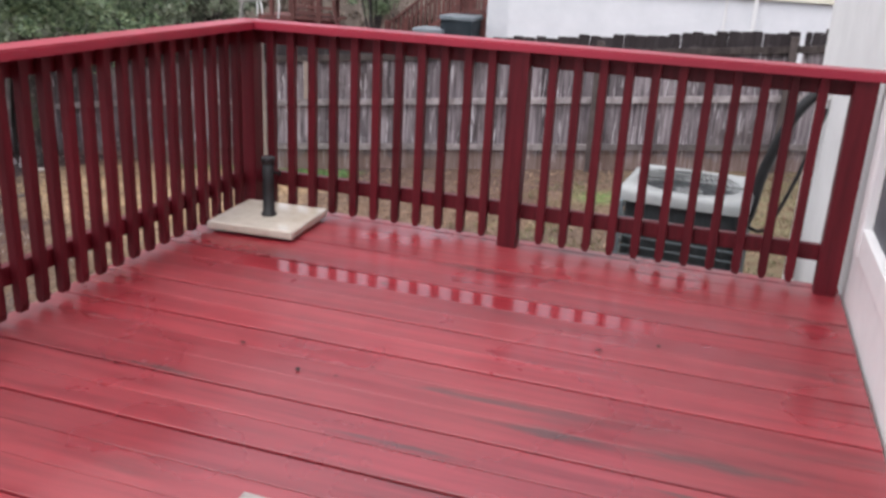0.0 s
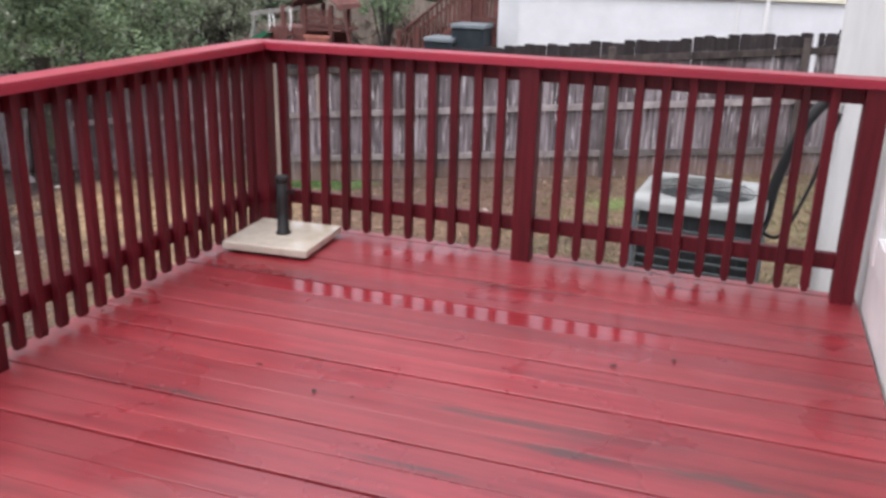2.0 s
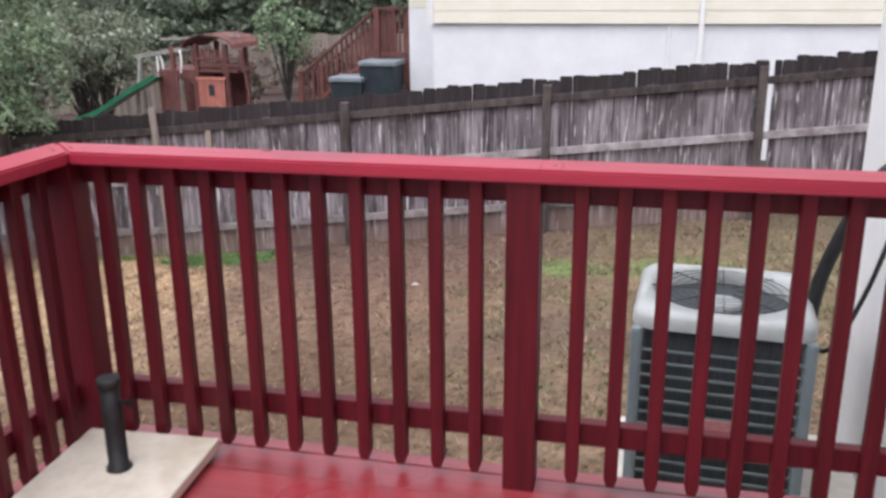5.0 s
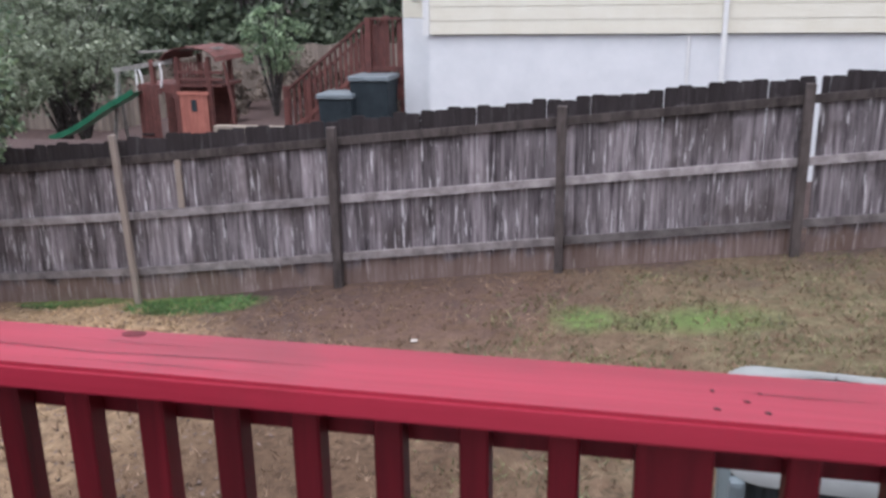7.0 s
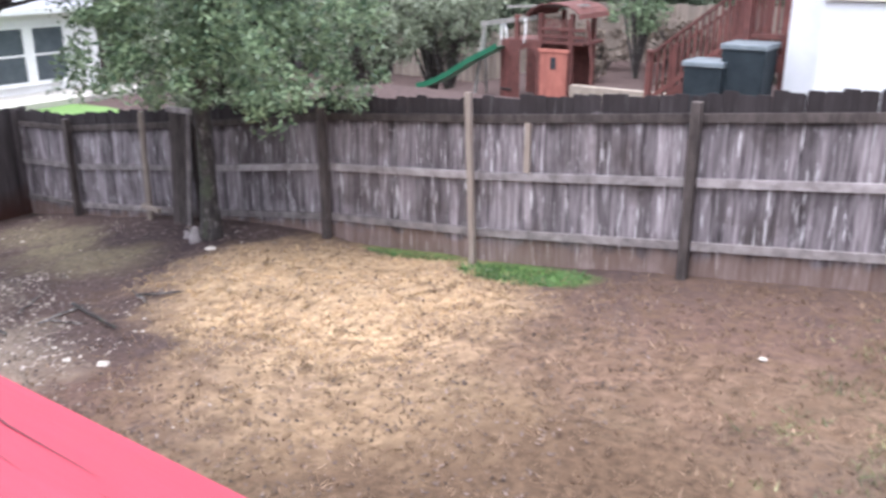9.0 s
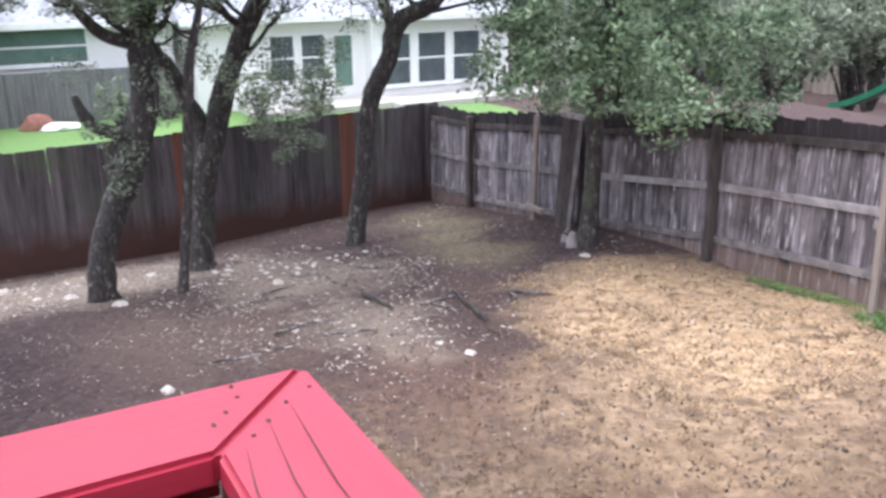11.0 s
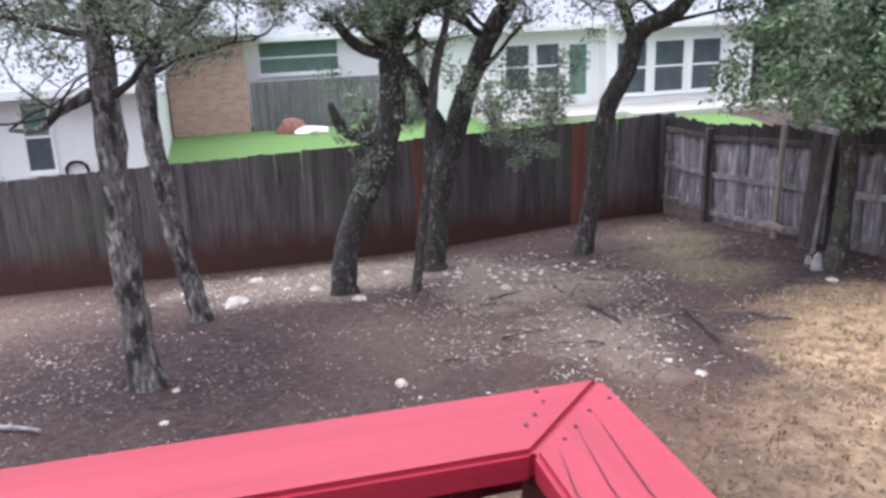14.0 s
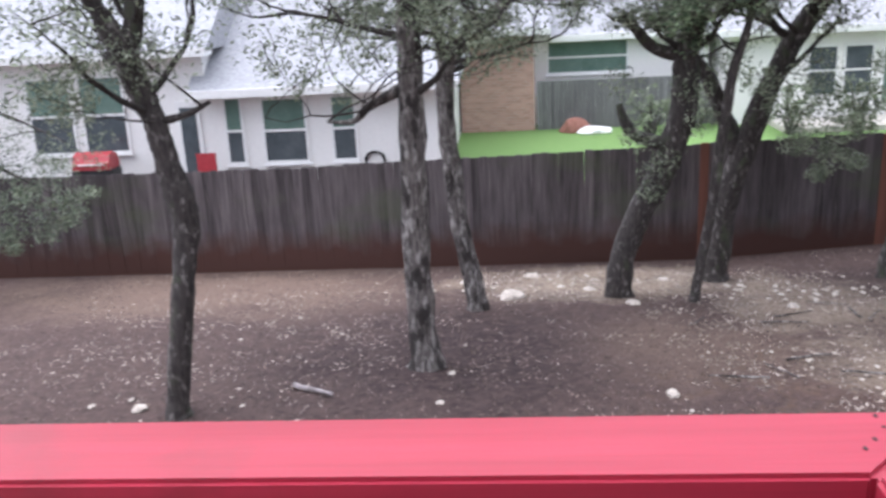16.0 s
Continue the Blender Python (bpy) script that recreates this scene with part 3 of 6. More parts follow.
def house_wall():
    w = tagged(new("wall_house"), "white painted house wall beside the deck", "wall", kind="structure")
    y0, y1, z0, z1 = -2.05, -0.33, 0.33, 2.05
    for name, a in (("wall_panel", (-6.5, y0, -1.6, 5.2)), ("wall_panel", (y1, 2.75, -1.6, 5.2)),
                    ("wall_panel", (y0, y1, -1.6, z0)), ("wall_panel", (y0, y1, z1, 5.2))):
        part(name, block(2.9, a[0], a[2], 3.12, a[1], a[3]), M_WHITE, w)
    win = tagged(new("window_house"), "white-framed house window with dark screen", "window", kind="structure")
    for a in ((y0 - 0.07, y0 + 0.05, z0 - 0.07, z1 + 0.07), (y1 - 0.05, y1 + 0.07, z0 - 0.07, z1 + 0.07)):
        part("window_frame", block(2.868, a[0], a[2], 2.95, a[1], a[3], 0.006), M_TRIM, win)
    for a in ((z0 - 0.07, z0 + 0.045), (z1 - 0.05, z1 + 0.07)):
        part("window_frame", block(2.871, y0 + 0.052, a[0], 2.95, y1 - 0.052, a[1], 0.006), M_TRIM, win)
    part("mullion", block(2.89, -1.205, z0 + 0.046, 2.94, -1.165, z1 - 0.051, 0.004), M_TRIM, win)
    part("pane", block(2.912, y0 + 0.052, z0 + 0.046, 2.918, -1.206, z1 - 0.052), M_SCREEN, win)
    part("pane", block(2.904, -1.164, z0 + 0.046, 2.910, y1 - 0.052, z1 - 0.052), M_SCREEN, win)
    # closes the house round and over the window
    shell = tagged(new("wall_house_back"), "plain house walls behind the window", "wall", kind="structure")
    part("wall_panel", block(3.13, 2.55, -1.6, 12.0, 2.75, 5.2), M_WHITE, shell)
    part("wall_panel", block(3.3, -6.5, -1.6, 12.0, -6.3, 5.2), M_WHITE, shell)
    bm = bmesh.new()
    box(bm, 2.45, -7.0, 5.22, 12.5, 3.2, 5.4)
    tagged(part("roof_house", bm, M_TRIM), "white boxed eave and roof of the house", "roof", kind="structure")


house_wall()


# ---- things on the deck ----
def tube(bm, pts, radii, sides=10, wobble=0.0, seed=0, cap=True):
    """A tapering tube along the points."""
    rng = random.Random(seed)
    pts = [Vector(p) for p in pts]
    rings, ref = [], None
    for i, p in enumerate(pts):
        d = (pts[min(i + 1, len(pts) - 1)] - pts[max(i - 1, 0)]).normalized()
        if ref is None:
            ref = Vector((1, 0, 0)) if abs(d.x) < 0.8 else Vector((0, 1, 0))
        ref = (ref - d * ref.dot(d)).normalized()
        side = d.cross(ref)
        ring = []
        for k in range(sides):
            a = 2 * math.pi * k / sides
            r = radii[i] * (1 + wobble * (noise.noise((p.x * 3 + math.cos(a) * 1.3, p.y * 3 + math.sin(a) * 1.3, p.z * 3 + seed)))
                            + wobble * 0.4 * rng.uniform(-1, 1))
            ring.append(bm.verts.new(p + ref * (r * math.cos(a)) + side * (r * math.sin(a))))
        rings.append(ring)
    for a, b in zip(rings, rings[1:]):
        for k in range(sides):
            bm.faces.new((a[k], a[(k + 1) % sides], b[(k + 1) % sides], b[k])).smooth = True
    if cap:
        bm.faces.new(rings[0][::-1])
        bm.faces.new(rings[-1])


M_STONE = surface("cream stone slab", (0.50, 0.45, 0.37), (0.68, 0.63, 0.54), (9, 9, 9), 0.07, bump=0.1, spots=(0.45, 0.38, 0.28), spot_edge=(0.6, 0.8))


def umbrella_base():
    u = thing("umbrella_base", "square cream stone umbrella base with black plastic tube on the deck", "umbrella base", at=(0.305, -0.322, 0.0))
    u.rotation_euler = (0, 0, radians(3))
    part("slab", block(-0.215, -0.21, 0.012, 0.215, 0.21, 0.05, 0.008), M_STONE, u)
    for sx in (-1, 1):
        for sy in (-1, 1):
            bm = bmesh.new()
            tube(bm, [(sx * 0.16, sy * 0.16, 0), (sx * 0.16, sy * 0.16, 0.013)], [0.03, 0.03], 12)
            part("foot", bm, M_BLACK, u)
    bm = bmesh.new()
    tube(bm, [(0, 0, 0.051), (0, 0, 0.058), (0, 0, 0.06), (0, 0, 0.2), (0, 0, 0.33)], [0.036, 0.036, 0.028, 0.028, 0.027], 20)
    part("tube", bm, M_BLACK, u)
    bm = bmesh.new()
    tube(bm, [(0, 0, 0.305), (0, 0, 0.332), (0, 0, 0.335)], [0.032, 0.032, 0.027], 20)
    part("collar", bm, M_BLACK, u)
    bm = bmesh.new()
    tube(bm, [(0.028, 0, 0.26), (0.055, 0, 0.26), (0.058, 0, 0.26)], [0.007, 0.007, 0.016], 10)
    part("knob", bm, M_BLACK, u)


umbrella_base()

M_MAT = surface("grey beige door mat weave", (0.24, 0.215, 0.2), (0.38, 0.345, 0.32), (60, 60, 60), 0.85, bump=0.5)
M_MAT_W = surface("white mat pattern", (0.56, 0.52, 0.46), (0.7, 0.66, 0.6), (40, 40, 40), 0.8, bump=0.2)


def door_mat():
    d = thing("door_mat", "grey and white patterned outdoor mat on the deck", "mat", at=(1.325, -2.275, 0.0025))
    d.rotation_euler = (0, 0, radians(0))
    part("pad", block(0, -0.5, 0, 0.75, 0, 0.008, 0.003), M_MAT, d)
    bm = bmesh.new()
    for k in range(27):
        x = 0.035 + 0.0262 * k
        for y in (-0.045, -0.455):
            box(bm, x - 0.008, y - 0.009, 0.0075, x + 0.008, y + 0.009, 0.0098)
    tagged(part("dot_border", bm, M_MAT_W, d), kind="stuff")
    bm = bmesh.new()
    for y in (-0.1, -0.4):
        for k in range(60):
            x = 0.03 + 0.0116 * k
            box(bm, x - 0.0025, y - 0.022, 0.0075, x + 0.0025, y + 0.022, 0.0096)
    for k in range(3):
        box(bm, 0.05, -0.17 - 0.075 * k, 0.0075, 0.70, -0.145 - 0.075 * k, 0.0095)
    tagged(part("stripe_pattern", bm, M_MAT_W, d), kind="stuff")


door_mat()

M_LEAF_DEAD = surface("dead leaf", (0.02, 0.007, 0.006), (0.06, 0.02, 0.015), (30, 30, 30), 0.7, vary=0.4)


def leaf_mesh(name, size, material):
    bm = bmesh.new()
    out = [(0, 0, 0), (0.35, 0.22, 0.12), (0.75, 0.2, 0.1), (1, 0, 0.05), (0.75, -0.2, 0.12), (0.35, -0.22, 0.1)]
    bm.faces.new([bm.verts.new((x * size, y * size, z * size)) for x, y, z in out])
    bmesh.ops.triangulate(bm, faces=bm.faces[:])
    return mesh_of(bm, name, material)


def deck_leaves():
    me = leaf_mesh("dead_leaf", 0.03, M_LEAF_DEAD)
    rng = random.Random(2)
    for x, y in ((0.86, -1.52), (2.0, -1.07), (1.34, -1.52), (1.09, -0.82), (1.61, -2.19), (2.21, -0.94), (1.27, -1.61), (1.14, -1.64)):
        ob = new("dead_leaf", me)
        tagged(ob, "small dark dead leaf lying on wet deck", "leaf", "dead leaves on the deck")
        ob.matrix_world = pose(x, y, 0.0035, 0, 0, rng.uniform(0, 360))
        ob.scale = (1, 1, 0.6) if x < 1.2 or x > 1.5 else (0.6, 0.6, 0.4)


deck_leaves()


# ---- beside the house: air conditioner ----
M_AC_TOP = surface("grey painted metal top", (0.25, 0.27, 0.265), (0.36, 0.375, 0.37), (4, 4, 4), 0.45, bump=0.05)
M_AC_POST = surface("grey blue metal corner", (0.13, 0.165, 0.18), (0.2, 0.24, 0.26), (4, 4, 4), 0.5, bump=0.05)
M_AC_COIL = surface("dark coil", (0.015, 0.02, 0.022), (0.05, 0.06, 0.065), (80, 80, 10), 0.6)
M_AC_SLAT = surface("louvre metal", (0.09, 0.115, 0.12), (0.15, 0.18, 0.19), (6, 6, 6), 0.5)
M_CONCRETE = surface("pale concrete", (0.42, 0.40, 0.36), (0.58, 0.55, 0.5), (12, 12, 12), 0.9, bump=0.3)


M_PLATE = surface("reddish maker plate", (0.30, 0.10, 0.10), (0.42, 0.2, 0.2), (30, 30, 30), 0.5)


def rounded_square(h, r, n=5):
    pts = []
    for cx, cy, a0 in ((h - r, h - r, 0), (-h + r, h - r, 90), (-h + r, -h + r, 180), (h - r, -h + r, 270)):
        for k in range(n + 1):
            a = radians(a0 + 90 * k / n)
            pts.append((cx + r * math.cos(a), cy + r * math.sin(a)))
    return pts


def air_conditioner(x, y, top, turn, h=0.41, tall=1.0):
    ac = thing("air_conditioner", "grey outdoor air conditioner with round fan grille on a concrete pad", "air conditioner", at=(x, y, top - tall))
    ac.rotation_euler = (0, 0, radians(turn))
    bm = bmesh.new()
    slab(bm, rounded_square(h - 0.05, 0.06), 0.03, tall - 0.085)
    part("coil", bm, M_AC_COIL, ac)
    bm = bmesh.new()
    slab(bm, rounded_square(h, 0.09), 0.0, 0.06, 0.004)
    part("base_pan", bm, M_AC_POST, ac)
    # top cover with a round hole
    bm = bmesh.new()
    outer, n = rounded_square(h, 0.11, 7), 32
    ring = [(0.345 * math.cos(2 * math.pi * (k + 0.5) / n + radians(0)), 0.345 * math.sin(2 * math.pi * (k + 0.5) / n)) for k in range(n)]
    lo = [bm.verts.new((a, b, tall - 0.085)) for a, b in outer]
    up = [bm.verts.new((a, b, tall - 0.03)) for a, b in outer]
    inn = [bm.verts.new((a * 0.94, b * 0.94, tall - 0.006)) for a, b in outer]
    hole = [bm.verts.new((a, b, tall)) for a, b in ring]
    deep = [bm.verts.new((a, b, tall - 0.1)) for a, b in ring]
    for k in range(n):
        j = (k + 1) % n
        for p, q in ((lo, up), (up, inn), (inn, hole), (hole, deep)):
            bm.faces.new((p[k], p[j], q[j], q[k])).smooth = True
    part("top_cover", bm, M_AC_TOP, ac)
    bm = bmesh.new()
    tube(bm, [(0, 0, tall - 0.16), (0, 0, tall - 0.06)], [0.09, 0.09], 16)
    part("fan_motor", bm, M_AC_TOP, ac)
    for k in range(3):
        bm = bmesh.new()
        a = radians(120 * k + 20)
        c, s = math.cos(a), math.sin(a)
        slab(bm, [(0.09 * c - 0.03 * s, 0.09 * s + 0.03 * c), (0.28 * c - 0.11 * s, 0.28 * s + 0.11 * c),
                  (0.29 * c + 0.06 * s, 0.29 * s - 0.06 * c), (0.09 * c + 0.04 * s, 0.09 * s - 0.04 * c)], tall - 0.13, tall - 0.125)
        part("fan_blade", bm, M_AC_COIL, ac)
    bm = bmesh.new()
    for r in (0.12, 0.16, 0.2, 0.24, 0.28, 0.32):
        pts = [(r * math.cos(2 * math.pi * k / 28), r * math.sin(2 * math.pi * k / 28), tall - 0.006) for k in range(29)]
        tube(bm, pts, [0.0025] * 29, 4, cap=False)
    for k in range(8):
        a = math.pi * k / 4
        tube(bm, [(0.06 * math.cos(a), 0.06 * math.sin(a), tall - 0.004), (0.345 * math.cos(a), 0.345 * math.sin(a), tall - 0.004)], [0.003, 0.003], 4)
    part("fan_grille", bm, M_BLACK, ac)
    for sx in (-1, 1):
        for sy in (-1, 1):
            part("corner_post", block(sx * h - 0.055 * (sx > 0) - 0.0 , sy * h - 0.055 * (sy > 0), 0.055, sx * h + 0.055 * (sx < 0), sy * h + 0.055 * (sy < 0), tall - 0.084, 0.02), M_AC_POST, ac)
    for k in range(12):
        z = 0.1 + 0.064 * k
        bm = bmesh.new()
        for s in (-1, 1):
            box(bm, -h + 0.05, s * (h - 0.012) - 0.006, z, h - 0.05, s * (h - 0.012) + 0.006, z + 0.010)
            box(bm, s * (h - 0.012) - 0.006, -h + 0.05, z, s * (h - 0.012) + 0.006, h - 0.05, z + 0.013)
        part("louvre", bm, M_AC_SLAT, ac)
    part("name_plate", block(-0.1, -h - 0.004, 0.44, 0.12, -h + 0.004, 0.49), M_PLATE, ac, "blank reddish maker's plate")
    pad = tagged(part("concrete_pad", block(x - 0.48, y - 0.5, top - tall - 0.5, x + 0.735, y + 0.5, top - tall, 0.01), M_CONCRETE),
                 "pale concrete equipment pad on the ground", "concrete pad")
    return ac


air_conditioner(2.16, 1.98, -0.08, -4)


def cable(name, label, pts, r, material):
    bm = bmesh.new()
    fine = smooth_path([(*p, r) for p in pts], 6)
    tube(bm, [p[:3] for p in fine], [r] * len(fine), 8)
    return tagged(part(name, bm, material), label, "cable")


def smooth_path(pts, n):
    """Catmull-Rom through (x, y, z, r)."""
    P = [np.array(p, float) for p in pts]
    out = []
    for i in range(len(P) - 1):
        a, b, c, d = P[max(i - 1, 0)], P[i], P[i + 1], P[min(i + 2, len(P) - 1)]
        for k in range(n):
            t = k / n
            out.append(0.5 * (2 * b + (c - a) * t + (2 * a - 5 * b + 4 * c - d) * t * t + (3 * b - a - 3 * c + d) * t ** 3))
    out.append(P[-1])
    return [tuple(p) for p in out]


cable("insulated_pipe", "thick black insulated pipe from wall to unit", [(2.895, 1.9, 0.60), (2.8, 1.9, 0.55), (2.7, 1.9, 0.38), (2.6, 1.95, 0.05), (2.56, 1.98, -0.25), (2.5, 2.0, -0.4)], 0.035, M_BLACK)
cable("power_cable", "thin black cable sagging from wall to unit", [(2.895, 1.85, 0.5), (2.86, 1.85, 0.35), (2.78, 1.86, 0.0), (2.66, 1.9, -0.32), (2.52, 1.95, -0.3)], 0.012, M_BLACK)
bm_box = block(2.84, 1.78, 0.56, 2.899, 1.94, 0.72, 0.01)
tagged(part("wall_box", bm_box, M_TRIM), "white junction box on the house wall", "junction box")


# ---- north neighbour ----
M_SIDING = surface("cream lap siding", (0.74, 0.70, 0.58), (0.80, 0.77, 0.66), (3, 3, 3), 0.6, bump=0.05)
M_FOUND = surface("white rendered foundation", (0.70, 0.72, 0.74), (0.80, 0.81, 0.83), (2, 2, 2), 0.8, bump=0.05)
M_ROOF = surface("grey shingles", (0.25, 0.255, 0.275), (0.41, 0.42, 0.445), (9, 9, 25), 0.9, bump=0.4)
M_REDWOOD = surface("red brown stained wood", (0.085, 0.030, 0.027), (0.175, 0.062, 0.051), (6, 6, 6), 0.7, vary=0.15)
M_BIN = surface("dark blue grey plastic", (0.018, 0.026, 0.032), (0.036, 0.048, 0.056), (4, 4, 4), 0.75, spec=0.25)
M_BINTOP = surface("grey bin lid", (0.14, 0.17, 0.19), (0.24, 0.28, 0.3), (4, 4, 4), 0.5)
M_SLIDE = surface("green plastic slide", (0.02, 0.16, 0.09), (0.04, 0.24, 0.13), (4, 4, 4), 0.4)


def neighbour_house():
    h = thing("neighbour_house", "cream-sided neighbour house on a white rendered foundation", "house")
    part("foundation", block(-1.69, 12.0, -2.2, 16, 20, 0.74), M_FOUND, h)
    part("foundation_return", block(-2.25, 12.6, -2.2, -1.692, 20, 0.98), M_FOUND, h, "shaded grey recessed foundation")
    for k in range(14):
        z = 0.76 + 0.2 * k
        bm = bmesh.new()
        vs = box(bm, -1.74, 11.93, z, 16, 12.06, z + 0.198)
        for v in bm.verts:
            if v.co.y < 12 and v.co.z > z + 0.1:
                v.co.y += 0.007
        part("siding_board", bm, M_SIDING, h)
    part("wall_core", block(-1.69, 12.065, 0.75, 16, 20, 3.6), M_SIDING, h)
    part("recess_wall", block(-2.25, 12.6, 0.985, -1.76, 20, 3.6), M_SIDING, h)
    part("corner_board", block(-1.765, 11.915, 0.752, -1.665, 12.02, 3.6), M_TRIM, h)
    part("downpipe", block(2.5, 11.84, -1.6, 2.57, 11.91, 3.6, 0.01), M_TRIM, h, "white square downpipe")
    part("vent_pipe", block(2.05, 11.955, -1.6, 2.09, 11.995, 0.74, 0.01), M_TRIM, h, "thin white pipe")
    part("window_frame", block(-2.1, 12.56, 1.25, -1.8, 12.598, 2.2, 0.01), M_TRIM, h)
    part("window_pane", block(-2.05, 12.55, 1.3, -1.85, 12.558, 2.15), M_GLASS, h)
    bm = bmesh.new()
    prism(bm, [(11.3, 3.6), (16, 6.2), (20.7, 3.6)], -2.8, 16.5, "x")
    part("roof", bm, M_ROOF, h)


def prism(bm, profile, a, b, axis):
    """A profile (across, z) pushed along an axis."""
    mk = (lambda s, p: (s, p[0], p[1])) if axis == "x" else (lambda s, p: (p[0], s, p[1]))
    A = [bm.verts.new(mk(a, p)) for p in profile]
    B = [bm.verts.new(mk(b, p)) for p in profile]
    n = len(profile)
    fs = [bm.faces.new(A), bm.faces.new(B)]
    fs += [bm.faces.new((A[i], A[(i + 1) % n], B[(i + 1) % n], B[i])) for i in range(n)]
    bmesh.ops.recalc_face_normals(bm, faces=fs)


neighbour_house()


def stairs():
    s = thing("wooden_stairs", "red-brown wooden stairs with railing against the neighbour house", "stairs")
    n, x0, x1, z0, z1 = 8, -4.32, -2.92, -1.18, -0.06
    for k in range(n):
        x = x0 + (x1 - x0) * k / n
        z = z0 + (z1 - z0) * (k + 1) / n
        part("tread", block(x, 12.75, z - 0.04, x + (x1 - x0) / n + 0.03, 13.75, z, 0.005), M_REDWOOD, s)
    for y in (12.72, 13.78):
        beam(s, "stringer", (x0, y, z0), (x1 + 0.1, y, z1 + 0.08), 0.045, 0.28, M_REDWOOD)
        beam(s, "handrail", (x0, y, z0 + 1.0), (x1, y, z1 + 0.98), 0.09, 0.04, M_REDWOOD)
        beam(s, "lower_rail", (x0, y, z0 + 0.3), (x1, y, z1 + 0.28), 0.04, 0.07, M_REDWOOD)
        for k in range(15):
            t = (k + 0.5) / 15
            x, z = x0 + (x1 - x0) * t, z0 + (z1 - z0) * t
            part("baluster", block(x - 0.019, y - 0.019, z + 0.15, x + 0.019, y + 0.019, z + 1.0), M_REDWOOD, s)
        for x, z, top in ((x0, -1.7, z0 + 1.08), (x1 + 0.06, -1.7, z1 + 1.05)):
            part("newel_post", block(x - 0.045, y - 0.045, z, x + 0.045, y + 0.045, top, 0.005), M_REDWOOD, s)
    part("landing", block(-2.9, 12.7, -0.1, -2.26, 14.2, -0.06), M_REDWOOD, s)
    part("landing_fascia", block(-2.9, 12.66, -0.3, -2.26, 12.698, -0.06), M_REDWOOD, s)
    part("landing_rail", block(-2.86, 12.69, 0.95, -2.26, 12.78, 0.99), M_REDWOOD, s)
    part("lower_rail", block(-2.86, 12.715, 0.16, -2.26, 12.755, 0.23), M_REDWOOD, s)
    part("landing_post", block(-2.36, 12.73, -1.7, -2.27, 12.82, 0.98), M_REDWOOD, s)
    for k in range(7):
        x = -2.8 + 0.083 * k
        part("baluster", block(x - 0.019, 12.775, -0.058, x + 0.019, 12.811, 0.949), M_REDWOOD, s)


stairs()


def wheelie_bin(x, y, z, w, tall):
    b = thing("wheeled_bin", "dark blue-grey plastic wheeled rubbish bin beside stairs", "bin", "rubbish bins", at=(x, y, z))
    bm = bmesh.new()
    box(bm, -w / 2, -w / 2, 0.06, w / 2, w / 2, tall - 0.08, 0.02)
    for v in bm.verts:
        if v.co.z < tall / 2:
            v.co.x *= 0.86
            v.co.y *= 0.86
    part("body", bm, M_BIN, b)
    bm = block(-w / 2 - 0.02, -w / 2 - 0.03, tall - 0.078, w / 2 + 0.02, w / 2 + 0.05, tall, 0.02)
    part("lid", bm, M_BINTOP, b, "grey lid")
    for s in (-1, 1):
        bm = bmesh.new()
        tube(bm, [(s * w * 0.38 - 0.025, w / 2, 0.1), (s * w * 0.38 + 0.025, w / 2, 0.1)], [0.1, 0.1], 14)
        part("wheel", bm, M_BLACK, b)
    return b


wheelie_bin(-3.2, 12.2, -1.35, 0.56, 1.22)
wheelie_bin(-2.68, 12.35, -1.35, 0.62, 1.48)


